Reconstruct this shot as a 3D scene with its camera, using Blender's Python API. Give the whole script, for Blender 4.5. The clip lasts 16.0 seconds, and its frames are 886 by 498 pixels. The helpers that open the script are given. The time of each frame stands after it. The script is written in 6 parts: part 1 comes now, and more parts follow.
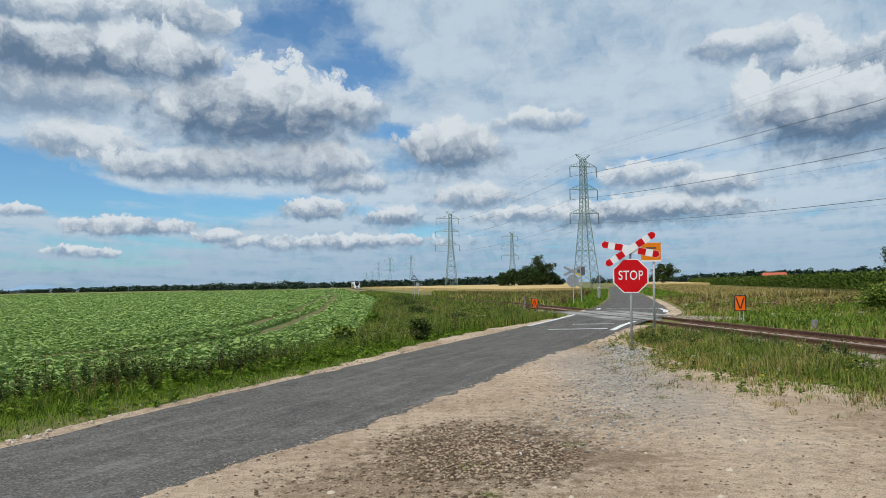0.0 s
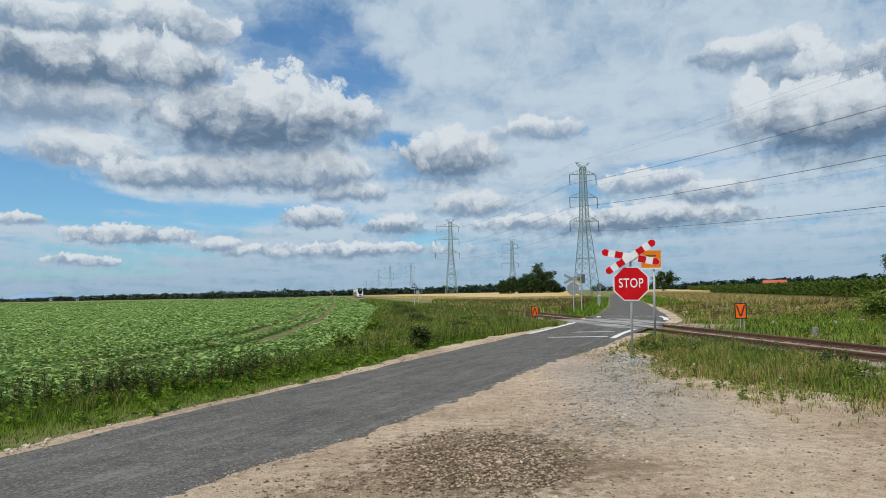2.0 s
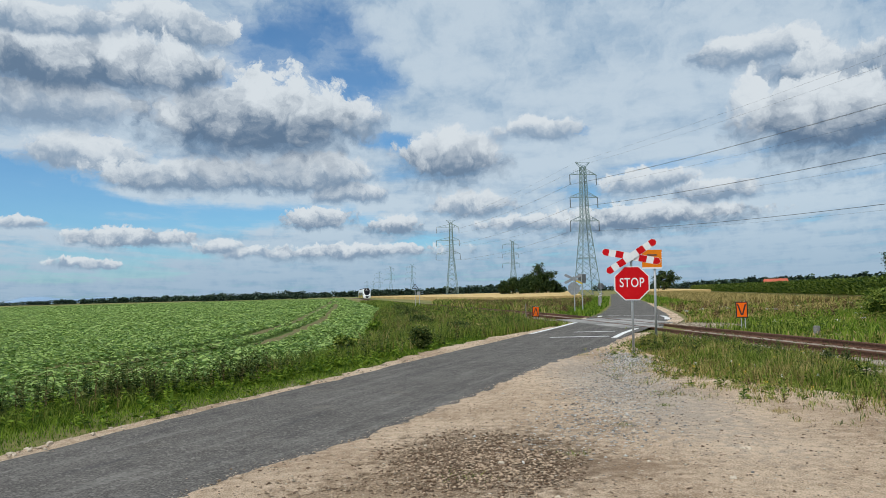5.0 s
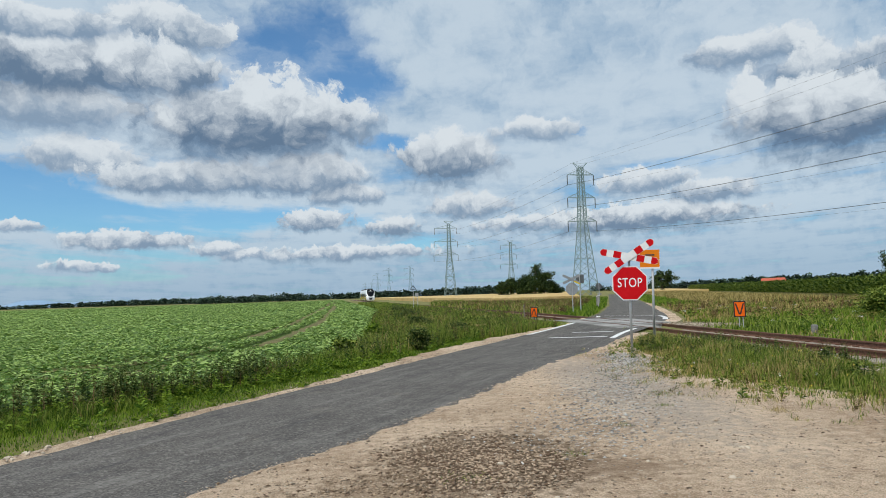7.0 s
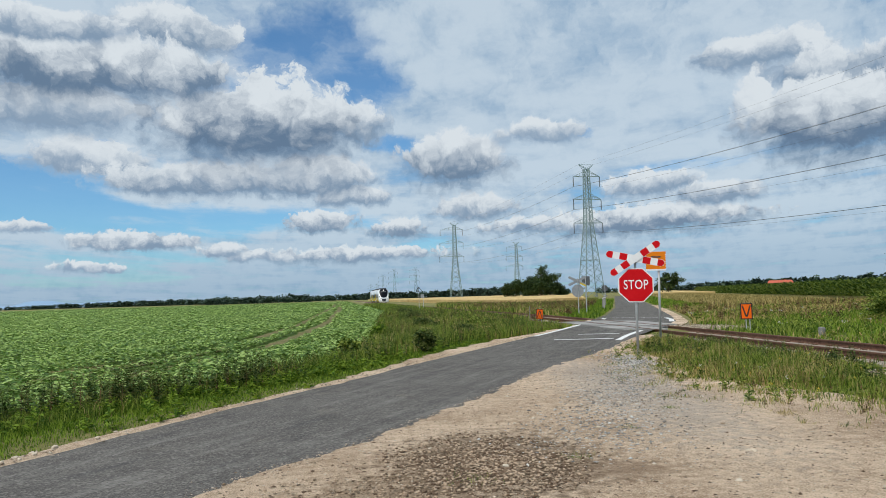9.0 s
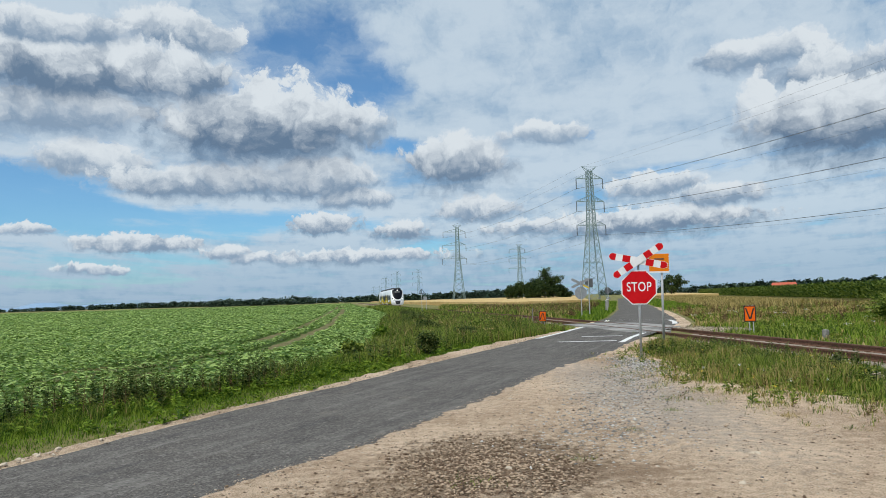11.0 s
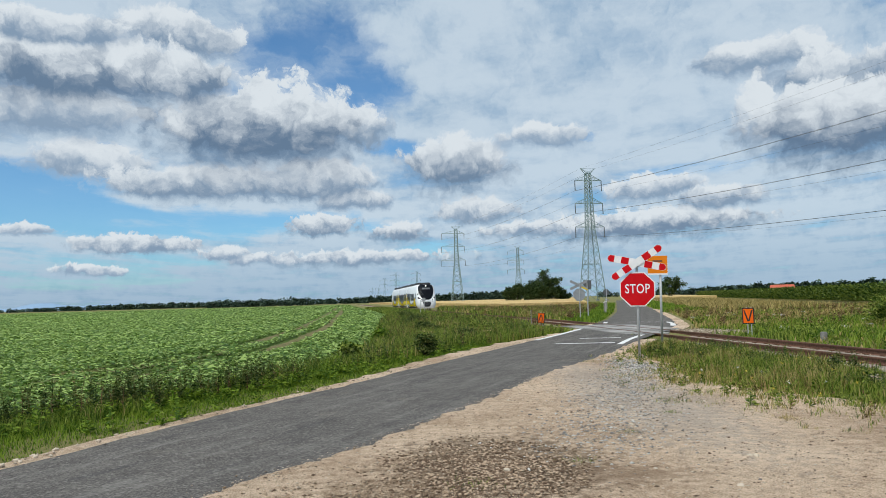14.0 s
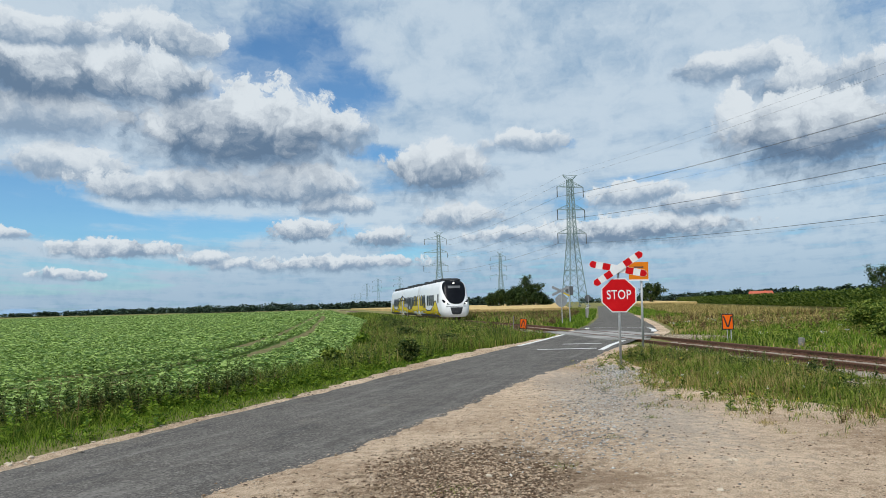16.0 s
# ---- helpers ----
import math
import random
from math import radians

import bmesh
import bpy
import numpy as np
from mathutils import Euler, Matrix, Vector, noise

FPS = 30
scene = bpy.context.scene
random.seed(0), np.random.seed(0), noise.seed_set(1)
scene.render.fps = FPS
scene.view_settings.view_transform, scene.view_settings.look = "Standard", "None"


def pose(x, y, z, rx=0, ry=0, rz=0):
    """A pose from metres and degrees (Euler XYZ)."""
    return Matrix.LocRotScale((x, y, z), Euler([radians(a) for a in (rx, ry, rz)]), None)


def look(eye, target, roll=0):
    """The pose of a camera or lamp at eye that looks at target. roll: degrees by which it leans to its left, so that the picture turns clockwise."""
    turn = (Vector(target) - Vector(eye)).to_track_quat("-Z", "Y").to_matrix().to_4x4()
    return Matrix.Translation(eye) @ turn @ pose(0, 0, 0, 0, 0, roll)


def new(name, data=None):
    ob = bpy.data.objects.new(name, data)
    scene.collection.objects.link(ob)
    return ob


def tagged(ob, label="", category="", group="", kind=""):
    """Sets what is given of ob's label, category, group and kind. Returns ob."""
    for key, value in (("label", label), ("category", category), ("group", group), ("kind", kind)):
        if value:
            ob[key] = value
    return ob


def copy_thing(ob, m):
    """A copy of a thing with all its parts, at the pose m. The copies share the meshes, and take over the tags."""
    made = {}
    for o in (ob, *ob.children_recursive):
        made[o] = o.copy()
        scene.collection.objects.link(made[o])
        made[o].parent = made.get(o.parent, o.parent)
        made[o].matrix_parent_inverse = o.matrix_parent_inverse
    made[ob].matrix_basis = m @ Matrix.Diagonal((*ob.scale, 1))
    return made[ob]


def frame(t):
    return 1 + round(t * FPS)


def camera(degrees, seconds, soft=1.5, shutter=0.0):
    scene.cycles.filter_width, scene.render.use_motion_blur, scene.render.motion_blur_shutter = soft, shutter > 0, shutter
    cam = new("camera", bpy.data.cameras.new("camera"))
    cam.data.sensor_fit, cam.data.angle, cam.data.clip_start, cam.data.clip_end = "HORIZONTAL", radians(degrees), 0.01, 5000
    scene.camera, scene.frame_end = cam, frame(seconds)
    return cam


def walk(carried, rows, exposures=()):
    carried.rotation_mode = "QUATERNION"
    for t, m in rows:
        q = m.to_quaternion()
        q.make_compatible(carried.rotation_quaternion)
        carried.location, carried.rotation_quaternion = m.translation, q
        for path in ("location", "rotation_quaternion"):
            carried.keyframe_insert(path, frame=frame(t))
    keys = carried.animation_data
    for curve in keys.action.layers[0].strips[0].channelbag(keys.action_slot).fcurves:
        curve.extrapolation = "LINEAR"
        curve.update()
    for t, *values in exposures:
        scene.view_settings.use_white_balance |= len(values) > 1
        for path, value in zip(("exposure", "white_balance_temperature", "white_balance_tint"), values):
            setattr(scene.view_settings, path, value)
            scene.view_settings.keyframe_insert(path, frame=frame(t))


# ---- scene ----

# ---------------------------------------------------------------- camera
EYE = Vector((0, 0, 1.65))
cam = camera(66.0, 16.0, soft=0.9)


def aim(pitch, roll, yaw):
    p, w = radians(pitch), radians(yaw)
    way = Vector((-math.sin(w) * math.cos(p), math.cos(w) * math.cos(p), math.sin(p)))
    return look(EYE, EYE + way * 10, roll)


VIEW = (
    (0, 2.987, -1.060, 0.000),
    (0.5, 2.901, -1.070, 0.063),
    (1, 3.019, -1.126, 0.106),
    (1.5, 3.340, -1.143, 0.062),
    (2, 3.656, -1.135, -0.006),
    (2.5, 3.723, -1.114, 0.030),
    (3, 3.676, -1.144, 0.056),
    (3.5, 3.675, -1.178, 0.091),
    (4, 3.728, -1.243, 0.109),
    (6.5, 3.703, -1.838, -0.121),
    (7, 3.814, -1.853, -0.139),
    (7.5, 3.836, -1.889, -0.118),
    (8, 3.843, -1.862, -0.091),
    (8.5, 3.931, -1.753, 0.107),
    (9, 3.957, -1.724, 0.335),
    (11.5, 4.193, -1.693, 0.580),
    (12, 4.218, -1.668, 0.606),
    (12.5, 4.212, -1.624, 0.646),
    (13, 4.205, -1.591, 0.606),
    (13.5, 4.241, -1.563, 0.524),
    (14, 4.264, -1.567, 0.452),
    (14.5, 4.333, -1.565, 0.383),
    (15, 4.463, -1.566, 0.031),
    (15.5, 4.599, -1.525, -0.359),
    (16, 4.700, -1.500, -1.019),
)
walk(cam, [(t, aim(p, r, w)) for t, p, r, w in VIEW], ((0, -0.27), (8, -0.23), (16, -0.19)))


# ---------------------------------------------------------------- world and sun
def node(nt, kind, inputs=(), operation=""):
    nd = nt.nodes.new(kind)
    if operation:
        nd.operation = operation
    for key, value in dict(inputs).items():
        if isinstance(value, bpy.types.NodeSocket):
            nt.links.new(value, nd.inputs[key])
        else:
            nd.inputs[key].default_value = value
    return nd


def calc(nt, op, a, b=0.0, c=0.0, clamp=False):
    nd = node(nt, "ShaderNodeMath", {0: a, 1: b, 2: c}, op)
    nd.use_clamp = clamp
    return nd.outputs[0]


def smooth(nt, value, low, high, to_low=0.0, to_high=1.0):
    if low > high:
        low, high, to_low, to_high = high, low, to_high, to_low
    nd = node(nt, "ShaderNodeMapRange", {0: value, 1: low, 2: high, 3: to_low, 4: to_high})
    nd.interpolation_type = "SMOOTHSTEP"
    return nd.outputs[0]


def blend(nt, fac, a, b):
    nd = node(nt, "ShaderNodeMix", {0: fac})
    nd.data_type = "RGBA"
    for key, value in ((6, a), (7, b)):
        if isinstance(value, bpy.types.NodeSocket):
            nt.links.new(value, nd.inputs[key])
        else:
            nd.inputs[key].default_value = (*value, 1) if len(value) == 3 else value
    return nd.outputs[2]


SUN_EL, SUN_AZ = radians(56), radians(215)


def skyplace(px, py):
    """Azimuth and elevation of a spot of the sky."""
    u = (px - 784) / 1207
    return math.atan(u), math.atan((518 - 0.0185 * px - py) / 1207 * math.cos(math.atan(u)))


# cumulus clouds, far ones first: place, half width, half height, how much flatter below, darkness of the base
LOW_CLOUDS = (
    (620, 432, 210, 20, 1.2, 0.45), (150, 448, 70, 14, 1.4, 0.25), (450, 436, 70, 16, 1.8, 0.25), (235, 408, 122, 27, 2.0, 0.55), (385, 424, 46, 22, 1.8, 0.35),
    (1120, 378, 230, 34, 1.1, 0.85), (940, 385, 120, 22, 1.4, 0.45), (840, 354, 88, 34, 1.6, 0.45), (700, 388, 62, 28, 1.7, 0.70), (560, 376, 84, 32, 1.8, 0.65), (1150, 318, 95, 34, 1.5, 0.40), (1270, 330, 90, 26, 1.3, 0.50), (30, 376, 60, 16, 1.6, 0.25),
)
HIGH_CLOUDS = (
    (620, 330, 90, 26, 1.4, 0.45), (150, 262, 130, 46, 1.6, 0.40), (800, 270, 112, 64, 1.0, 0.95), (540, 300, 130, 48, 1.4, 0.65), (330, 300, 190, 42, 1.3, 0.65), (70, 165, 150, 66, 1.4, 0.45),
    (620, 205, 80, 60, 1.3, 0.50), (450, 205, 215, 108, 1.1, 1.15), (300, 30, 120, 50, 1.4, 0.60), (280, 102, 145, 60, 1.1, 1.0), (60, 82, 200, 70, 1.1, 1.1), (60, 5, 140, 36, 1.5, 0.55),
    (960, 216, 100, 30, 1.2, 0.30), (1370, 84, 130, 44, 1.2, 0.45), (1500, 110, 130, 60, 1.1, 0.60), (1355, 190, 50, 66, 1.1, 0.25), (1480, 205, 150, 85, 0.9, 1.15),
)
HOLES = ((300, 362, 420, 34, 1.25), (40, 300, 160, 60, 1.5), (150, 430, 330, 40, 0.5), (560, 60, 210, 90, 0.95), (650, 130, 110, 50, 0.7), (1045, 210, 30, 14, 1.1), (690, 230, 70, 20, 1.0), (165, 222, 40, 12, 0.9), (1230, 275, 130, 18, 0.5), (760, 420, 120, 18, 0.4), (120, 470, 300, 12, 0.5), (1100, 90, 420, 150, -0.9), (1000, 20, 300, 80, -0.5))


def build_world():
    world = bpy.data.worlds.new("sky")
    scene.world = world
    world.use_nodes = True
    nt = world.node_tree
    nt.nodes.clear()
    way = node(nt, "ShaderNodeTexCoord").outputs["Generated"]
    xyz = node(nt, "ShaderNodeSeparateXYZ", {0: way})
    az = calc(nt, "ARCTAN2", xyz.outputs[0], xyz.outputs[1])
    el = calc(nt, "ARCSINE", xyz.outputs[2])
    flat = node(nt, "ShaderNodeCombineXYZ", {0: az, 1: el}).outputs[0]
    # billows: coarse and fine unevenness of the outlines
    high_up = smooth(nt, el, 0.06, 0.30)
    big = node(nt, "ShaderNodeTexNoise", {"Vector": flat, "Scale": 8.0, "Detail": 10.0, "Roughness": 0.62, "Distortion": 0.3})
    small = node(nt, "ShaderNodeTexNoise", {"Vector": flat, "Scale": 25.0, "Detail": 9.0, "Roughness": 0.62, "Distortion": 0.3})
    push = node(nt, "ShaderNodeVectorMath", {0: big.outputs["Color"], 1: (0.5, 0.5, 0.5)}, "SUBTRACT").outputs[0]
    push = node(nt, "ShaderNodeVectorMath", {0: push, 1: (0.11, 0.06, 0.0)}, "MULTIPLY").outputs[0]
    push = node(nt, "ShaderNodeVectorMath", {0: push, "Scale": high_up}, "SCALE").outputs[0]
    nudge = node(nt, "ShaderNodeVectorMath", {0: small.outputs["Color"], 1: (0.5, 0.5, 0.5)}, "SUBTRACT").outputs[0]
    nudge = node(nt, "ShaderNodeVectorMath", {0: nudge, 1: (0.036, 0.022, 0.0)}, "MULTIPLY").outputs[0]
    push = node(nt, "ShaderNodeVectorMath", {0: push, 1: nudge}, "ADD").outputs[0]
    layer = calc(nt, "ADD", calc(nt, "MAXIMUM", el, 0.0), 0.12)
    plane = node(nt, "ShaderNodeCombineXYZ", {0: calc(nt, "DIVIDE", az, layer), 1: calc(nt, "DIVIDE", 1.0, layer)}).outputs[0]
    rough = node(nt, "ShaderNodeVectorMath", {0: flat, 1: push}, operation="ADD").outputs[0]
    puff = node(nt, "ShaderNodeTexNoise", {"Vector": rough, "Scale": 22.0, "Detail": 9.0, "Roughness": 0.6}).outputs[0]
    puff_low = node(nt, "ShaderNodeTexNoise", {"Vector": rough, "Scale": 60.0, "Detail": 8.0, "Roughness": 0.6}).outputs[0]
    puff = calc(nt, "ADD", calc(nt, "MULTIPLY", puff, high_up), calc(nt, "MULTIPLY", puff_low, calc(nt, "SUBTRACT", 1.0, high_up)))
    # rounded heads: cells, large ones overhead and small ones low down
    heads = []
    for scale in (17.0, 42.0):
        cells = node(nt, "ShaderNodeTexVoronoi", {"Vector": rough, "Scale": scale, "Detail": 3.0, "Roughness": 0.6, "Lacunarity": 2.5})
        cells.voronoi_dimensions, cells.feature, cells.normalize = "2D", "SMOOTH_F1", True
        cells.inputs["Smoothness"].default_value = 0.35
        heads.append(cells.outputs["Distance"])
    head = calc(nt, "ADD", calc(nt, "MULTIPLY", heads[0], high_up), calc(nt, "MULTIPLY", heads[1], calc(nt, "SUBTRACT", 1.0, high_up)))
    head = calc(nt, "SUBTRACT", head, 0.34)
    warp = node(nt, "ShaderNodeVectorMath", {0: plane, 1: node(nt, "ShaderNodeVectorMath", {0: push, "Scale": 4.0}, "SCALE").outputs[0]}, "ADD").outputs[0]
    wisp = node(nt, "ShaderNodeTexNoise", {"Vector": warp, "Scale": 1.7, "Detail": 10.0, "Roughness": 0.6}).outputs[0]
    broad = node(nt, "ShaderNodeTexNoise", {"Vector": flat, "Scale": 3.4, "Detail": 5.0, "Roughness": 0.5}).outputs[0]

    def ellipse(px, py, a, b, under):
        u, v = skyplace(px, py)
        d = node(nt, "ShaderNodeVectorMath", {0: rough, 1: (u, v, 0)}, operation="SUBTRACT").outputs[0]
        d = node(nt, "ShaderNodeVectorMath", {0: d, 1: (1207 / a, 1207 / b, 0)}, operation="MULTIPLY").outputs[0]
        s = node(nt, "ShaderNodeSeparateXYZ", {0: d})
        y = calc(nt, "MAXIMUM", s.outputs[1], calc(nt, "MULTIPLY", s.outputs[1], -under))
        return calc(nt, "SQRT", calc(nt, "ADD", calc(nt, "POWER", s.outputs[0], 2.0), calc(nt, "POWER", y, 2.0))), s.outputs[1]

    sky = node(nt, "ShaderNodeTexSky")
    sky.sky_type, sky.sun_disc, sky.sun_elevation, sky.sun_rotation = "NISHITA", False, SUN_EL, SUN_AZ
    sky.air_density, sky.dust_density, sky.ozone_density = 1.0, 0.4, 3.0
    # the thin high layer, with openings
    cover = calc(nt, "MULTIPLY_ADD", wisp, 2.1, calc(nt, "MULTIPLY_ADD", broad, 0.8, -0.66))
    for px, py, a, b, depth in HOLES:
        r, _ = ellipse(px, py, a, b, 1.0)
        cover = calc(nt, "SUBTRACT", cover, smooth(nt, r, 0.3, 1.2, 0.62 * depth, 0.0))
    cover = smooth(nt, cover, 0.05, 0.75, 0.06, 0.94)
    tone = smooth(nt, calc(nt, "MULTIPLY_ADD", puff, 0.45, calc(nt, "MULTIPLY_ADD", broad, 0.5, wisp)), 0.66, 1.08)
    colour = blend(nt, tone, THIN_DARK, THIN_LIGHT)
    # haze near the horizon
    low = smooth(nt, el, 0.0, 0.13, 0.55, 0.0)
    colour = blend(nt, low, colour, HAZE)
    cover = calc(nt, "MAXIMUM", cover, low)
    cover_all = cover
    for px, py, a, b, under, dark in LOW_CLOUDS + HIGH_CLOUDS:
        r, y = ellipse(px, py, a, b, under)
        ragged = calc(nt, "MULTIPLY_ADD", head, 1.0, calc(nt, "MULTIPLY_ADD", puff, 0.9, calc(nt, "SUBTRACT", r, 0.45)))
        soft_edge = smooth(nt, y, -0.7, 0.45, 0.95, 0.22)
        mass = smooth(nt, calc(nt, "DIVIDE", calc(nt, "SUBTRACT", 1.0, ragged), soft_edge), 0.0, 1.0)
        bulge = calc(nt, "MULTIPLY_ADD", head, -1.5, calc(nt, "MULTIPLY_ADD", puff, 1.3, calc(nt, "SUBTRACT", y, 0.65)))
        lit = smooth(nt, bulge, -0.22, 0.80)
        shade = tuple(l * (1 - dark) + d * dark for l, d in zip(CLOUD_MID, CLOUD_DARK))
        colour = blend(nt, mass, colour, blend(nt, lit, shade, CLOUD_LIGHT))
        cover_all = calc(nt, "MAXIMUM", cover_all, mass)
    tinted = node(nt, "ShaderNodeVectorMath", {0: sky.outputs[0], 1: (0.58, 0.92, 1.10)}, "MULTIPLY").outputs[0]
    clear = node(nt, "ShaderNodeBackground", {"Color": tinted, "Strength": 0.13})
    cloud = node(nt, "ShaderNodeBackground", {"Color": colour, "Strength": 1.0})
    both = node(nt, "ShaderNodeMixShader", {0: cover_all, 1: clear.outputs[0], 2: cloud.outputs[0]})
    out = node(nt, "ShaderNodeOutputWorld")
    nt.links.new(both.outputs[0], out.inputs[0])


THIN_DARK, THIN_LIGHT = (0.25, 0.42, 0.62), (0.64, 0.76, 0.865)
CLOUD_LIGHT, CLOUD_MID, CLOUD_DARK = (0.80, 0.87, 0.925), (0.37, 0.50, 0.655), (0.175, 0.265, 0.39)
HAZE = (0.22, 0.385, 0.60)
build_world()

sun = new("sun", bpy.data.lights.new("sun", "SUN"))
sun.data.energy, sun.data.angle, sun.data.color = 3.3, radians(1.5), (1.0, 0.96, 0.9)
sun_way = Vector((math.sin(SUN_AZ) * math.cos(SUN_EL), math.cos(SUN_AZ) * math.cos(SUN_EL), math.sin(SUN_EL)))
sun.matrix_world = look(sun_way * 50, (0, 0, 0))


# ---------------------------------------------------------------- materials
def material(name, dark, light, scale=6.0, rough=0.9, bump=0.3, fine=60.0, metal=0.0, island=0.0, obj=0.0, patch=0.35, patch_scale=0.6, spread=(0.3, 0.7), translucent=0.0, bump_dist=0.01, speck=0.0, spec=0.3, stain=None):
    """Two tones mixed by noise at two scales, fine relief, and variation from piece to piece."""
    m = bpy.data.materials.new(name)
    m.use_nodes = True
    nt = m.node_tree
    bsdf = nt.nodes["Principled BSDF"]
    at = node(nt, "ShaderNodeTexCoord").outputs["Object"]
    mid = node(nt, "ShaderNodeTexNoise", {"Vector": at, "Scale": scale, "Detail": 6.0, "Roughness": 0.65}).outputs[0]
    wide = node(nt, "ShaderNodeTexNoise", {"Vector": at, "Scale": patch_scale, "Detail": 4.0, "Roughness": 0.6}).outputs[0]
    f = calc(nt, "MULTIPLY_ADD", wide, patch, calc(nt, "MULTIPLY", mid, 1 - patch))
    if island:
        f = calc(nt, "MULTIPLY_ADD", calc(nt, "SUBTRACT", node(nt, "ShaderNodeNewGeometry").outputs["Random Per Island"], 0.5), island, f)
    if obj:
        f = calc(nt, "MULTIPLY_ADD", calc(nt, "SUBTRACT", node(nt, "ShaderNodeObjectInfo").outputs["Random"], 0.5), obj, f)
    grain = node(nt, "ShaderNodeTexNoise", {"Vector": at, "Scale": fine, "Detail": 4.0, "Roughness": 0.6}).outputs[0]
    if speck:
        f = calc(nt, "MULTIPLY_ADD", calc(nt, "SUBTRACT", grain, 0.5), speck, f)
    f = smooth(nt, f, *spread)
    tone = blend(nt, f, dark, light)
    if stain:
        tone = stain(nt, at, mid, tone)
    nt.links.new(tone, bsdf.inputs["Base Color"])
    bsdf.inputs["Specular IOR Level"].default_value = spec
    bsdf.inputs["Roughness"].default_value, bsdf.inputs["Metallic"].default_value = rough, metal
    if bump:
        b = node(nt, "ShaderNodeBump", {"Strength": bump, "Distance": bump_dist, "Height": grain})
        nt.links.new(b.outputs[0], bsdf.inputs["Normal"])
    if translucent:
        out = nt.nodes["Material Output"]
        tl = node(nt, "ShaderNodeBsdfTranslucent", {"Color": tone})
        mix = node(nt, "ShaderNodeMixShader", {0: translucent, 1: bsdf.outputs[0], 2: tl.outputs[0]})
        nt.links.new(mix.outputs[0], out.inputs[0])
    return m


def glow(name, colour, strength):
    m = material(name, colour, colour, bump=0)
    b = m.node_tree.nodes["Principled BSDF"]
    b.inputs["Emission Color"].default_value, b.inputs["Emission Strength"].default_value = (*colour, 1), strength
    return m


def spot(nt, at, mid, x, y, rx, ry, hard=0.45):
    """A ragged patch round a place on the ground."""
    d = node(nt, "ShaderNodeVectorMath", {0: at, 1: (x, y, 0)}, "SUBTRACT").outputs[0]
    d = node(nt, "ShaderNodeVectorMath", {0: d, 1: (1 / rx, 1 / ry, 0)}, "MULTIPLY").outputs[0]
    r = node(nt, "ShaderNodeVectorMath", {0: d}, "LENGTH").outputs["Value"]
    return smooth(nt, calc(nt, "MULTIPLY_ADD", calc(nt, "SUBTRACT", mid, 0.5), 1.8, r), hard, 1.1, 1.0, 0.0)


def lot_stain(nt, at, mid, tone):
    """Dark soil where rubble was tipped, brown earth by the asphalt, pale grey stone dust by the sign."""
    tone = blend(nt, calc(nt, "MULTIPLY", spot(nt, at, mid, 0.4, 6.9, 1.25, 1.6), 0.75), tone, (0.16, 0.115, 0.075))
    tone = blend(nt, calc(nt, "MULTIPLY", spot(nt, at, mid, -0.6, 5.6, 1.0, 1.0), 0.5), tone, (0.22, 0.15, 0.09))
    tone = blend(nt, calc(nt, "MULTIPLY", spot(nt, at, mid, 1.35, 6.4, 0.9, 0.45), 0.5), tone, (0.22, 0.145, 0.09))
    return blend(nt, calc(nt, "MULTIPLY", spot(nt, at, mid, 3.0, 12.0, 1.3, 5.5), 0.5), tone, (0.40, 0.37, 0.33))


def road_wear(nt, at, mid, tone):
    """Long worn streaks in the wheel tracks and dusty patches."""
    m = node(nt, "ShaderNodeMapping", {"Vector": at, "Rotation": (0, 0, radians(24))})
    m = node(nt, "ShaderNodeMapping", {"Vector": m.outputs[0], "Scale": (2.4, 0.22, 1)})
    streak = node(nt, "ShaderNodeTexNoise", {"Vector": m.outputs[0], "Scale": 1.6, "Detail": 6.0, "Roughness": 0.65}).outputs[0]
    tone = blend(nt, smooth(nt, streak, 0.50, 0.68, 0.0, 0.6), tone, (0.195, 0.184, 0.168))
    tone = blend(nt, smooth(nt, streak, 0.46, 0.30, 0.0, 0.6), tone, (0.062, 0.061, 0.062))
    grit = node(nt, "ShaderNodeTexVoronoi", {"Vector": at, "Scale": 34.0}).outputs["Color"]
    pale = node(nt, "ShaderNodeSeparateXYZ", {0: grit}).outputs[0]
    tone = blend(nt, smooth(nt, pale, 0.72, 1.0, 0.0, 0.45), tone, (0.27, 0.255, 0.23))
    tone = blend(nt, smooth(nt, pale, 0.25, 0.0, 0.0, 0.5), tone, (0.05, 0.049, 0.048))
    dust = node(nt, "ShaderNodeTexNoise", {"Vector": at, "Scale": 0.8, "Detail": 8.0, "Roughness": 0.7}).outputs[0]
    return blend(nt, smooth(nt, dust, 0.56, 0.75, 0.0, 0.35), tone, (0.26, 0.22, 0.17))


ASPHALT = material("asphalt", (0.074, 0.068, 0.062), (0.158, 0.146, 0.132), scale=2.2, fine=42, bump=0.4, rough=0.95, patch=0.4, patch_scale=0.35, bump_dist=0.01, speck=1.8, stain=road_wear, spec=0.08)
GRAVEL = material("gravel", (0.34, 0.232, 0.148), (0.77, 0.60, 0.435), scale=7, fine=75, bump=1.0, rough=0.95, patch=0.5, patch_scale=0.45, bump_dist=0.03, speck=0.9, stain=lot_stain, spec=0.1)
SOIL = material("soil", (0.10, 0.13, 0.03), (0.30, 0.25, 0.11), scale=3, fine=40, bump=0.8, patch=0.5, patch_scale=0.15, bump_dist=0.05, speck=0.5, spec=0.1)
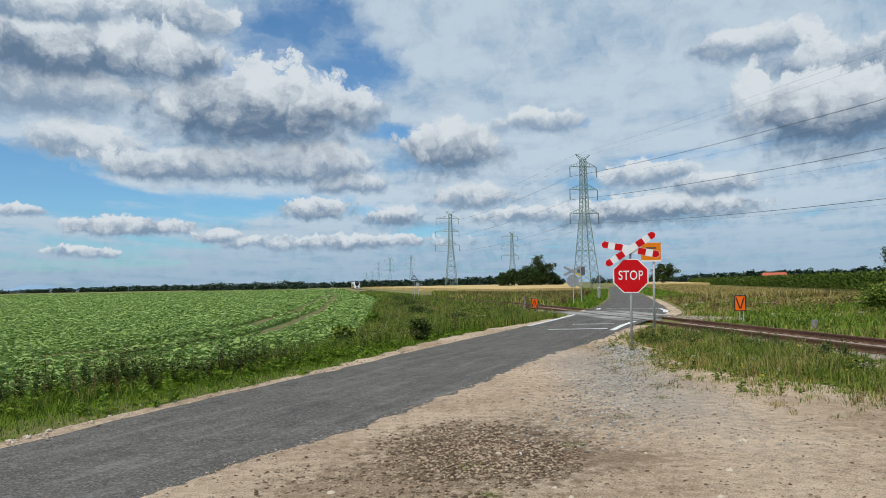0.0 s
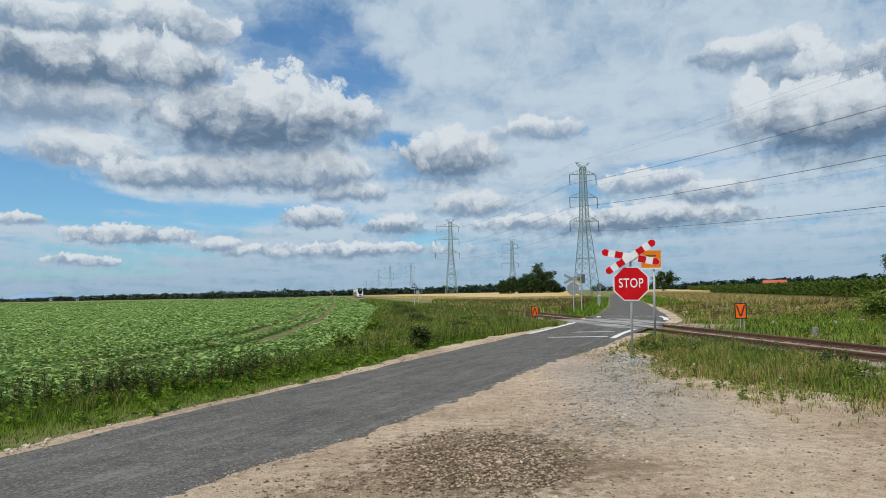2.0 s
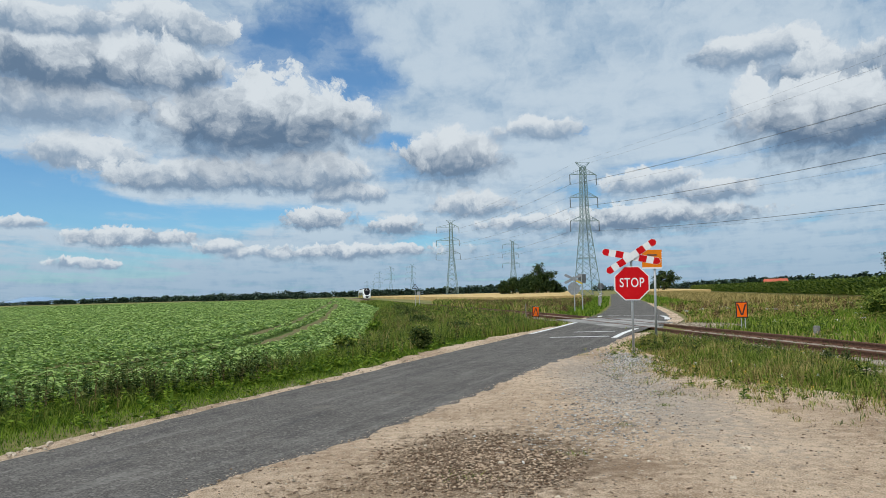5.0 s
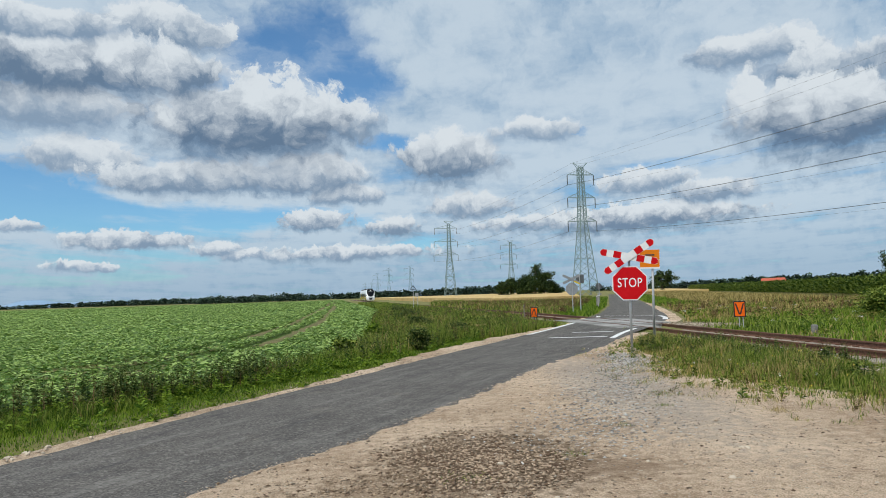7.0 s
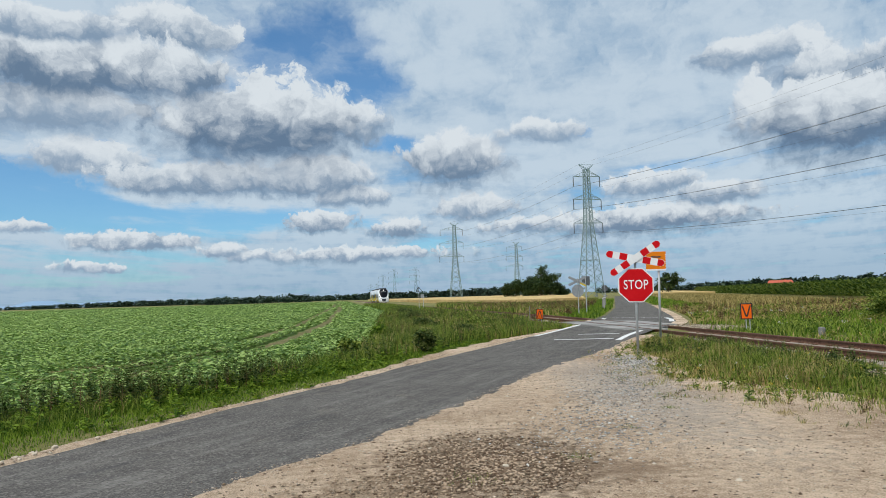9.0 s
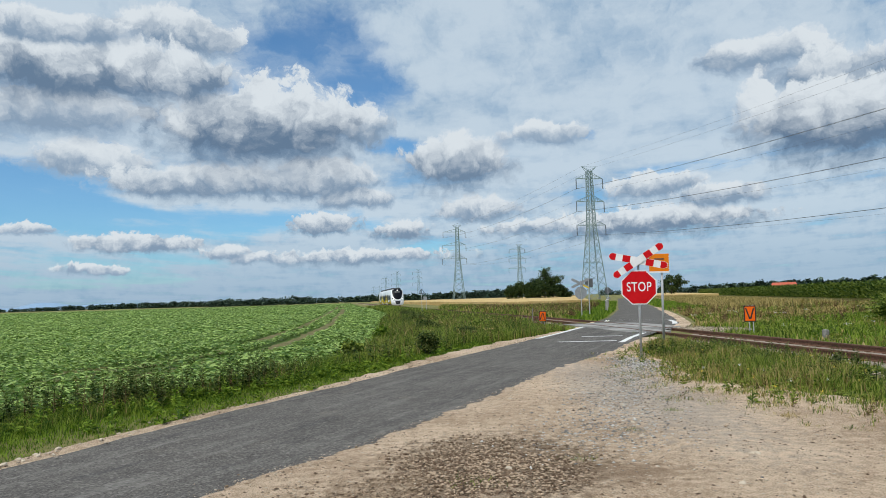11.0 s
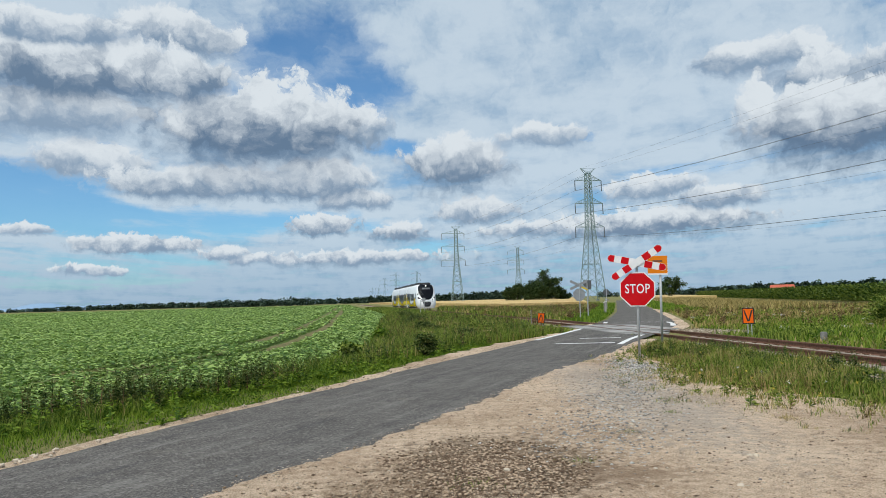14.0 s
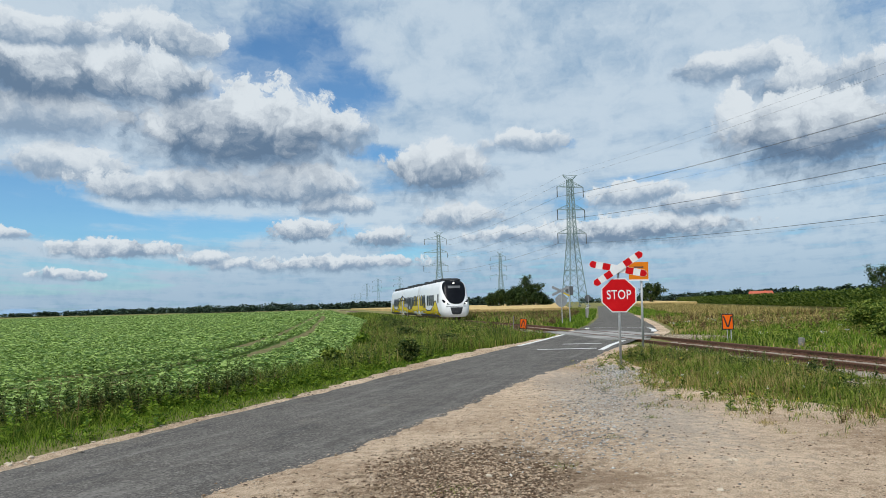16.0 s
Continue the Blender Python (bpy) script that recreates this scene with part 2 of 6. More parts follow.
FIELD = material("field_soil", (0.06, 0.105, 0.02), (0.15, 0.22, 0.05), scale=2.5, fine=10, bump=1.0, patch=0.4, patch_scale=0.03, bump_dist=0.15, speck=0.6, spec=0.1)
RUT_SOIL = material("rut_soil", (0.085, 0.10, 0.032), (0.24, 0.19, 0.095), scale=4, fine=30, bump=0.8, bump_dist=0.03, speck=0.6, spec=0.1)
STONE = material("stone", (0.21, 0.16, 0.115), (0.58, 0.49, 0.38), scale=14, island=0.9, rough=0.95, bump=0.4, spec=0.15)
STONE_DARK = material("dark_stone", (0.15, 0.10, 0.066), (0.46, 0.345, 0.24), scale=14, island=0.9, rough=0.95, bump=0.4, spec=0.15)
STONE_GREY = material("grey_stone", (0.22, 0.21, 0.195), (0.58, 0.56, 0.52), scale=14, island=0.9, rough=0.95, bump=0.4, spec=0.15)
BALLAST = material("ballast", (0.26, 0.21, 0.165), (0.52, 0.45, 0.37), scale=20, fine=50, bump=1.0, rough=0.95, bump_dist=0.05)
RUST = material("rusty_steel", (0.085, 0.045, 0.03), (0.25, 0.13, 0.085), scale=18, rough=0.75, bump=0.4, metal=0.25)
RAILTOP = material("worn_rail_head", (0.22, 0.17, 0.15), (0.42, 0.37, 0.34), scale=12, rough=0.4, bump=0.1, metal=0.7)
CONCRETE = material("concrete", (0.17, 0.163, 0.15), (0.36, 0.345, 0.32), scale=10, obj=0.3, bump=0.4, speck=0.5)
SLEEPER = material("sleeper", (0.14, 0.11, 0.09), (0.32, 0.27, 0.22), scale=14, obj=0.4, bump=0.5)
PAINT = material("road_paint", (0.42, 0.42, 0.40), (0.74, 0.74, 0.72), scale=9, fine=120, patch=0.3, patch_scale=2, spread=(0.25, 0.55), bump=0.3)
GALV = material("galvanised_steel", (0.38, 0.39, 0.40), (0.54, 0.55, 0.56), scale=25, rough=0.55, metal=0.25, bump=0.1)
SIGNBACK = material("sign_back", (0.30, 0.31, 0.32), (0.42, 0.43, 0.44), scale=8, rough=0.5, metal=0.3, bump=0.05)
RED = material("red_reflective", (0.52, 0.006, 0.010), (0.60, 0.010, 0.015), scale=5, rough=0.6, bump=0.02, spec=0.08)
WHITE = material("white_reflective", (0.72, 0.73, 0.74), (0.84, 0.84, 0.84), scale=6, rough=0.45, bump=0.02)
ORANGE = material("orange_reflective", (0.80, 0.12, 0.008), (0.90, 0.16, 0.012), scale=6, rough=0.6, bump=0.02, spec=0.1)
AMBER = material("amber_reflective", (0.72, 0.19, 0.010), (0.80, 0.235, 0.014), scale=6, rough=0.6, bump=0.02, spec=0.1)
YELLOWS = material("yellow_sign", (0.70, 0.50, 0.03), (0.80, 0.60, 0.05), scale=6, rough=0.4, bump=0.02)
BLACK = material("black_paint", (0.012, 0.012, 0.013), (0.03, 0.03, 0.03), rough=0.5, bump=0.05)
PYLON = material("pylon_steel", (0.16, 0.24, 0.245), (0.27, 0.36, 0.36), scale=0.8, rough=0.6, metal=0.2, bump=0)
CABLE = material("cable", (0.10, 0.105, 0.115), (0.16, 0.165, 0.17), rough=0.6, metal=0.3, bump=0)
INSULATOR = material("insulator", (0.06, 0.075, 0.08), (0.11, 0.13, 0.14), rough=0.3, bump=0)
GRASS = material("grass", (0.065, 0.135, 0.010), (0.24, 0.345, 0.036), scale=1.2, island=0.9, bump=0, rough=0.6, translucent=0.35, spec=0.2)
GRASS_LONG = material("long_grass", (0.045, 0.095, 0.010), (0.30, 0.36, 0.065), scale=1.1, island=0.6, patch=0.6, patch_scale=0.45, spread=(0.32, 0.68), bump=0, rough=0.65, translucent=0.3, spec=0.2)
DRY = material("dry_grass", (0.20, 0.16, 0.045), (0.54, 0.42, 0.17), scale=0.8, island=0.8, bump=0, rough=0.7, translucent=0.25, spec=0.2)
WEED = material("weed", (0.026, 0.055, 0.010), (0.15, 0.18, 0.045), scale=1.5, island=1.0, bump=0, rough=0.65, translucent=0.2, spec=0.2)
CROP = material("crop_leaf", (0.085, 0.175, 0.022), (0.39, 0.53, 0.15), scale=0.5, island=1.0, bump=0, rough=0.5, translucent=0.3, spec=0.3)
RUSSET = material("russet_weed", (0.07, 0.045, 0.02), (0.24, 0.15, 0.075), scale=1.5, island=0.9, bump=0, rough=0.75, translucent=0.15, spec=0.15)
CORN = material("maize_leaf", (0.035, 0.08, 0.009), (0.20, 0.27, 0.045), scale=0.5, island=0.9, bump=0, rough=0.55, translucent=0.25, spec=0.3)
WHEAT = material("ripe_wheat", (0.46, 0.31, 0.11), (0.70, 0.52, 0.24), scale=0.8, fine=8, bump=0.7, patch=0.5, patch_scale=0.05, bump_dist=0.2, speck=0.5)
LEAF = material("tree_leaf", (0.016, 0.038, 0.010), (0.085, 0.125, 0.032), scale=0.4, island=0.9, bump=0, rough=0.6, translucent=0.2, spec=0.2)
# distant foliage, with the haze of distance mixed into its colour: paler, bluer
HAZY_LEAF = material("hazy_leaf", (0.03, 0.055, 0.042), (0.08, 0.12, 0.08), scale=0.05, island=0.8, bump=0, rough=0.8, spec=0.1)
BARK = material("bark", (0.05, 0.04, 0.03), (0.15, 0.12, 0.09), scale=6, bump=0.8)
# hills in plain blue: the air's haze is painted as their colour
HILL = material("hazed_hill", (0.22, 0.34, 0.48), (0.25, 0.37, 0.51), scale=0.01, bump=0)
TWHITE = material("white_train_paint", (0.83, 0.84, 0.85), (0.88, 0.88, 0.88), scale=0.7, rough=0.25, bump=0)
TYELLOW = material("yellow_train_paint", (0.80, 0.55, 0.008), (0.88, 0.63, 0.012), scale=0.7, rough=0.25, bump=0)
TDARK = material("dark_train_parts", (0.018, 0.02, 0.024), (0.05, 0.052, 0.058), scale=2, rough=0.6, bump=0)
TGREY = material("grey_train_parts", (0.09, 0.095, 0.10), (0.16, 0.165, 0.17), scale=2, rough=0.5, bump=0)
TGLASS = material("train_glass", (0.005, 0.006, 0.009), (0.012, 0.014, 0.018), scale=1, rough=0.3, bump=0, spec=0.05)
LAMP = glow("headlight", (1.0, 0.97, 0.88), 3.0)
ROOFRED = material("red_roof_tiles", (0.42, 0.09, 0.05), (0.55, 0.15, 0.09), scale=1, bump=0.2)
PLASTER = material("pale_plaster", (0.60, 0.56, 0.48), (0.70, 0.66, 0.58), scale=1, bump=0.1)


# ---------------------------------------------------------------- building blocks
def part(name, bm, mat, parent=None, label="", smooth_faces=False):
    """Links a bmesh as one mesh object, under a thing or a part."""
    me = bpy.data.meshes.new(name)
    bm.normal_update()
    bm.to_mesh(me)
    bm.free()
    me.materials.append(mat)
    if smooth_faces:
        me.polygons.foreach_set("use_smooth", [True] * len(me.polygons))
    ob = new(name, me)
    if parent:
        ob.parent = parent
    if label:
        ob["label"] = label
    return ob


def tri_mesh(name, verts, tris, mat, parent=None):
    me = bpy.data.meshes.new(name)
    verts, tris = np.asarray(verts, np.float32), np.asarray(tris, np.int32)
    me.vertices.add(len(verts))
    me.vertices.foreach_set("co", verts.ravel())
    me.loops.add(tris.size)
    me.loops.foreach_set("vertex_index", tris.ravel())
    me.polygons.add(len(tris))
    me.polygons.foreach_set("loop_start", np.arange(0, tris.size, 3, dtype=np.int32))
    me.update(calc_edges=True)
    me.validate()
    me.materials.append(mat)
    ob = new(name, me)
    if parent:
        ob.parent = parent
    return ob


def box(bm, x, y, z, sx, sy, sz, bevel=0.0, m=None):
    """A box with its middle at x, y, z."""
    made = bmesh.ops.create_cube(bm, size=1.0, matrix=(m or Matrix()) @ Matrix.Translation((x, y, z)) @ Matrix.Diagonal((sx, sy, sz, 1)))
    if bevel:
        edges = list({e for v in made["verts"] for e in v.link_edges})
        bmesh.ops.bevel(bm, geom=edges, offset=bevel, segments=2, profile=0.5, affect="EDGES")
    return bm


def beam(bm, a, b, w, sides=4):
    """A straight bar from a to b."""
    a, b = Vector(a), Vector(b)
    d = b - a
    m = Matrix.Translation((a + b) / 2) @ d.to_track_quat("Z", "Y").to_matrix().to_4x4() @ Matrix.Rotation(math.pi / 4, 4, "Z")
    bmesh.ops.create_cone(bm, cap_ends=True, segments=sides, radius1=w / 2, radius2=w / 2, depth=d.length, matrix=m)
    return bm


def disc(bm, pts, depth, m):
    """A flat plate from an outline in its plane (x, z), thickness along y."""
    front = [bm.verts.new(m @ Vector((x, -depth / 2, z))) for x, z in pts]
    back = [bm.verts.new(m @ Vector((x, depth / 2, z))) for x, z in pts]
    bm.faces.new(front)
    bm.faces.new(back[::-1])
    for i in range(len(pts)):
        j = (i + 1) % len(pts)
        bm.faces.new((front[i], back[i], back[j], front[j]))
    bmesh.ops.recalc_face_normals(bm, faces=bm.faces[:])
    return bm


def empty(name, m, label="", category="", group="", kind=""):
    ob = new(name)
    ob.matrix_world = m
    return tagged(ob, label, category, group, kind)


# ---------------------------------------------------------------- plan: track, road, ground height
RAIL_Z = 0.13


def track_x(y):
    """The middle of the track: straight over the crossing, then a slight bend into the long straight."""
    q = min(1.0, max(0.0, (y - 30) / 34))
    q = q * q * (3 - 2 * q)
    return (1 - q) * (9.12 - 0.12 * (y - 23.65)) + q * (2.42 - 0.166 * (y - 68))


LEFT = ((-10.5, -8), (-7.0, 1), (-5.6, 4.5), (-4.7, 7.3), (-4.1, 9.1), (-3.28, 11.1), (-2.2, 13.6), (-0.4, 18.1), (2.25, 24.1), (3.1, 26.1), (4.6, 29.3), (6.4, 33.4), (8.0, 38), (10.4, 45.5), (17, 70), (34, 140), (52, 215))
RIGHT = ((-7.2, -8), (-4.2, 1), (-3.0, 3.9), (-2.35, 5.5), (-1.75, 6.8), (-0.9, 8.1), (0.4, 10.9), (2.3, 15.4), (4.8, 19.9), (5.9, 22.6), (7.3, 25.4), (9.1, 28.8), (11.5, 34.5), (14.0, 43.0), (21.0, 70), (38.2, 140), (56, 215))


def line_x(line, y):
    return float(np.interp(y, [p[1] for p in line], [p[0] for p in line]))


def road_z(x, y):
    d = (x - track_x(y)) * 0.98
    return 0.12 * math.exp(-(max(0.9, abs(d)) / 4.6) ** 2)


def ground_z(x, y):
    d = (x - track_x(y)) * 0.98
    r = max(0.0, line_x(LEFT, y) - x, x - line_x(RIGHT, y)) if -8 < y < 215 else 99
    lump = 0.03 * noise.noise((x * 0.35, y * 0.35, 0)) * min(1, r / 2)
    return -0.03 + lump - 0.05 * math.exp(-(d / 2.2) ** 2) + 0.10 * math.exp(-(r / 1.8) ** 2) * math.exp(-(d / 4.6) ** 2)


def strip(name, left, right, lift, mat, zfun, across=6, step=0.6, ragged=0.0, reach=None, power=1.0):
    """A sheet between two lines given along y."""
    bm = bmesh.new()
    y0, y1 = reach or (left[0][1], left[-1][1])
    ys, y = [], y0
    while y < y1:
        ys.append(y)
        y += step * max(1.0, abs(y) / 20)
    ys.append(y1)
    rows = []
    for y in ys:
        a, b = line_x(left, y), line_x(right, y)
        a += 0.25 * ragged * noise.noise((a * 17, y * 17, 5))
        a += ragged * noise.noise((a * 1.3, y * 1.3, 5)) + 0.4 * ragged * noise.noise((a * 6, y * 6, 5))
        b += ragged * noise.noise((b * 1.3, y * 1.3, 9)) + 0.4 * ragged * noise.noise((b * 6, y * 6, 9))
        row = []
        for i in range(across + 1):
            x = a + (b - a) * (i / across) ** power
            row.append(bm.verts.new((x, y, zfun(x, y) + lift)))
        rows.append(row)
    for r0, r1 in zip(rows, rows[1:]):
        for i in range(across):
            bm.faces.new((r0[i], r0[i + 1], r1[i + 1], r1[i]))
    return part(name, bm, mat, smooth_faces=True)


# ---------------------------------------------------------------- ground
def build_ground():
    bm = bmesh.new()
    radii = [0.0] + [0.8 * i for i in range(1, 56)]
    while radii[-1] < 4700:
        radii.append(radii[-1] * 1.12)
    turns, rings = 200, []
    for r in radii[1:]:
        ring = []
        for k in range(turns):
            a = 2 * math.pi * k / turns
            x, y = 3 + r * math.cos(a), 15 + r * math.sin(a)
            ring.append(bm.verts.new((x, y, ground_z(x, y) if r < 400 else -0.03)))
        rings.append(ring)
    mid = bm.verts.new((3, 15, ground_z(3, 15)))
    for k in range(turns):
        bm.faces.new((mid, rings[0][k], rings[0][(k + 1) % turns]))
    for a, b in zip(rings, rings[1:]):
        for k in range(turns):
            j = (k + 1) % turns
            bm.faces.new((a[k], b[k], b[j], a[j]))
    return tagged(part("ground", bm, SOIL, smooth_faces=True), "grassy brown soil reaching to the flat horizon", "ground", kind="structure")


build_ground()
road = tagged(strip("road", LEFT, RIGHT, 0.0, ASPHALT, road_z, across=8, step=0.4, ragged=0.10), "worn grey asphalt country road over a level crossing", "road", kind="structure")

FIELD_EDGE = ((-13.5, -8), (-11, 1), (-8.4, 7), (-7.0, 9.8), (-6.3, 10.8), (-5.4, 11.9), (-4.7, 13.4), (-3.9, 15.0), (-3.0, 17.3), (-2.4, 21), (-2.7, 26), (-3.5, 36), (-4.7, 48), (-7.1, 80), (-10.2, 102), (-18.9, 155), (-36.5, 265), (-70, 480))
FAR_LEFT = ((-400, -8), (-400, 480))
field = tagged(strip("field", FAR_LEFT, FIELD_EDGE, 0.02, FIELD, lambda x, y: -0.03, across=60, step=1.5), "flat field of low leafy green crop", "field", kind="structure")

RUT = ((-8.5, 15), (-7.3, 22.9), (-7.6, 30), (-9.2, 46.5), (-14.7, 84.6), (-24.5, 150), (-37, 226))
for side in (-0.85, 0.85):
    tagged(strip("wheel_rut", tuple((x + side - 0.36, y) for x, y in RUT), tuple((x + side + 0.36, y) for x, y in RUT), 0.05, RUT_SOIL, lambda x, y: -0.03, across=2, step=0.6, ragged=0.15), "bare brown wheel rut through the crop", "wheel rut", "wheel ruts", "structure")

LOT_EDGE = ((30, -3), (30, 2.0), (14, 6.0), (8.2, 7.9), (6.4, 8.2), (5.4, 8.7), (4.9, 9.6), (4.3, 10.6), (3.8, 13.0), (4.3, 15.4), (4.1, 17.0), (4.8, 19.4), (6.0, 22.4), (6.9, 24.4))


def feather(x, y, over):
    """Loose sand that thins out over the asphalt's edge."""
    n = noise.noise((x * 2.3, y * 2.3, 1)) * 0.5 + noise.noise((x * 7, y * 7, 2)) * 0.3 + noise.noise((x * 21, y * 21, 3)) * 0.2
    rut = 0.010 * noise.noise((x * 3.1, y * 3.1, 8)) + 0.007 * noise.noise((x * 9, y * 9, 4)) + 0.004 * noise.noise((x * 27, y * 27, 6))
    return min(ground_z(x, y) + 0.042 + rut, road_z(x, y) - 0.016 + 0.07 * over + 0.022 * n)


def shoulder_width(y):
    """Hardly any sand by the near grass, a broad sandy margin further on."""
    wide = float(np.interp(y, (2, 9, 14, 17, 20, 24, 28, 32), (0.22, 0.14, 0.16, 0.45, 0.75, 0.85, 0.45, 0.3)))
    return max(0.03, wide * (1 + 0.8 * noise.noise((y * 0.9, 3, 0)) + 0.7 * noise.noise((y * 2.7, 5, 0))))


lot = tagged(strip("gravel_lot", tuple((x - 0.55, y) for x, y in RIGHT), tuple((x + (0.9 if y < 18 else 0.45), y + (0.9 if 5 < y < 14 else 0)) for x, y in LOT_EDGE), 0.0, GRAVEL, lambda x, y: feather(x, y, x - line_x(RIGHT, y) + 0.3), across=64, step=0.08, ragged=0.0, reach=(-3, 24.4), power=1.8), "sandy gravel lay-by beside the road", "gravel lot", kind="structure")
SAND_EDGE = tuple((line_x(LEFT, 2 + 0.15 * k) - 0.12 - shoulder_width(2 + 0.15 * k), 2 + 0.15 * k) for k in range(255))
shoulder = tagged(strip("road_shoulder", SAND_EDGE, tuple((x + 0.35, y) for x, y in LEFT), 0.0, GRAVEL, lambda x, y: feather(x, y, line_x(LEFT, y) - x + 0.10), across=14, step=0.10, ragged=0.0, reach=(2, 40)), "narrow sandy gravel shoulder along the asphalt", "shoulder", kind="structure")


tagged(strip("far_shoulder", tuple((x - 0.12, y) for x, y in RIGHT), tuple((x + 0.5, y) for x, y in RIGHT), 0.0, GRAVEL, lambda x, y: max(ground_z(x, y) + 0.03, road_z(x, y) + 0.012 - 0.08 * max(0.0, x - line_x(RIGHT, y))), across=4, step=0.2, ragged=0.12, reach=(30.5, 75)), "pale sandy shoulder beyond the rails", "shoulder", kind="structure")


# painted lines on the asphalt
def paint(name, pts, width, label):
    bm = bmesh.new()
    line = [Vector((x, y, 0)) for x, y in pts]
    dense = []
    for a, b in zip(line, line[1:]):
        for k in range(8):
            dense.append(a.lerp(b, k / 8))
    dense.append(line[-1])
    rows = []
    for i, p in enumerate(dense):
        d = (dense[min(i + 1, len(dense) - 1)] - dense[max(i - 1, 0)]).normalized()
        n = Vector((-d.y, d.x, 0)) * width / 2
        rows.append([bm.verts.new((q.x, q.y, road_z(q.x, q.y) + 0.006)) for q in (p - n, p + n)])
    for a, b in zip(rows, rows[1:]):
        bm.faces.new((a[0], a[1], b[1], b[0]))
    return tagged(part(name, bm, PAINT), label, "road marking", kind="structure")


paint("edge_line", ((3.2, 26.0), (4.75, 29.3), (6.3, 32.8)), 0.20, "white painted edge line before the rails")
paint("edge_line", ((5.45, 22.3), (6.3, 24.3), (7.35, 26.4)), 0.20, "white painted edge line before the rails")
paint("stop_line", ((3.6, 23.75), (5.5, 23.1)), 0.22, "white painted stop line, worn")
paint("stop_line", ((4.85, 25.9), (6.25, 25.3)), 0.18, "white painted stop line, worn")
paint("edge_line", ((8.5, 37.9), (9.05, 39.9)), 0.22, "white painted edge line beyond the rails")
paint("edge_line", ((10.9, 33.7), (11.9, 36.8), (12.5, 39.6)), 0.26, "white painted edge line beyond the rails")
paint("stop_line", ((9.4, 40.0), (12.3, 39.6)), 0.20, "white painted stop line beyond the rails")


# ---------------------------------------------------------------- railway
def track_dir(y):
    return Vector((track_x(y + 0.5) - track_x(y - 0.5), 1, 0)).normalized()


def rail(side):
    """One rail: foot, web and head swept along the track."""
    bm = bmesh.new()
    prof = ((-0.065, -0.165), (0.065, -0.165), (0.065, -0.15), (0.012, -0.13), (0.012, -0.045), (0.036, -0.036), (0.036, 0.0), (-0.036, 0.0), (-0.036, -0.036), (-0.012, -0.045), (-0.012, -0.13), (-0.065, -0.15))
    rings, y = [], -10.0
    while y < 460:
        d = track_dir(y)
        n = Vector((d.y, -d.x, 0))
        c = Vector((track_x(y), y, RAIL_Z)) + n * side * 0.753
        rings.append([bm.verts.new(c + n * u + Vector((0, 0, w))) for u, w in prof])
        y += 1.0 if y < 90 else 8.0
    for a, b in zip(rings, rings[1:]):
        for i in range(len(prof)):
            j = (i + 1) % len(prof)
            bm.faces.new((a[i], a[j], b[j], b[i]))
    ob = part("rail", bm, RUST)
    ob.data.materials.append(RAILTOP)
    for p in ob.data.polygons:
        if p.normal.z > 0.9 and p.center.z > RAIL_Z - 0.01:
            p.material_index = 1
    return tagged(ob, "rusty brown steel rail of a single track", "rail", "rails", "structure")


rail(-1), rail(1)


def bed_z(x, y):
    return RAIL_Z - 0.150 - 0.02 * abs(noise.noise((x * 4, y * 4, 3)))


bed = tagged(strip("ballast_bed", tuple((track_x(y) - 1.7, y) for y in range(-10, 461, 5)), tuple((track_x(y) + 1.7, y) for y in range(-10, 461, 5)), 0.0, BALLAST, bed_z, across=10, step=0.35, ragged=0.25), "reddish crushed stone bed between the sleepers", "ballast", kind="structure")


def build_sleepers():
    bm = bmesh.new()
    box(bm, 0, 0, 0, 2.5, 0.25, 0.16, 0.015)
    first = part("sleeper", bm, SLEEPER, bed)
    bm = bmesh.new()
    for s in (-1, 1):
        for k in (-1, 1):
            box(bm, s * 0.753 + k * 0.10, 0, 0.10, 0.09, 0.13, 0.05, 0.01)
    clip = bm
    me = bpy.data.meshes.new("clip")
    clip.to_mesh(me)
    clip.free()
    me.materials.append(RUST)
    y, n = 2.0, 0
    while y < 95:
        x = track_x(y)
        d = track_dir(y)
        inside = line_x(LEFT, y) - 0.8 < x < line_x(RIGHT, y) + 0.8
        if not inside:
            ob = first if n == 0 else first.copy()
            if n:
                scene.collection.objects.link(ob)
            ob.matrix_basis = pose(x, y, RAIL_Z - 0.165 - 0.075, 0, 0, math.degrees(math.atan2(d.y, d.x)) - 90 + random.uniform(-0.5, 0.5))
            if y < 40:
                c = new("rail_clip", me)
                c.parent = ob
            n += 1
        y += 0.62


build_sleepers()


# crossing deck: concrete panels between and beside the rails
def build_deck():
    n = 0
    for lane in (-1.32, -0.36, 0.36, 1.32):
        y = 28.0
        while y < 36.4:
            d = track_dir(y)
            nrm = Vector((d.y, -d.x, 0))
            c = Vector((track_x(y), y, 0)) + nrm * lane
            if not line_x(LEFT, y) - 0.9 < c.x < line_x(RIGHT, y) + 0.2:
                y += 1.5
                continue
            bm = bmesh.new()
            box(bm, 0, 0, 0, 0.66 if abs(lane) < 1 else 0.95, 1.46, 0.16, 0.015)
            ob = part("crossing_panel", bm, CONCRETE)
            ob.matrix_basis = pose(c.x, c.y, RAIL_Z - 0.085 - random.uniform(0, 0.008), 0, 0, math.degrees(math.atan2(d.y, d.x)) - 90)
            tagged(ob, "pale worn concrete panel of the crossing deck", "crossing panel", "crossing panels")
            y += 1.5


build_deck()


# ---------------------------------------------------------------- signs at the crossing
def post(bm, x, y, z0, z1, w=0.06):
    return beam(bm, (x, y, z0), (x, y, z1), w, 14)


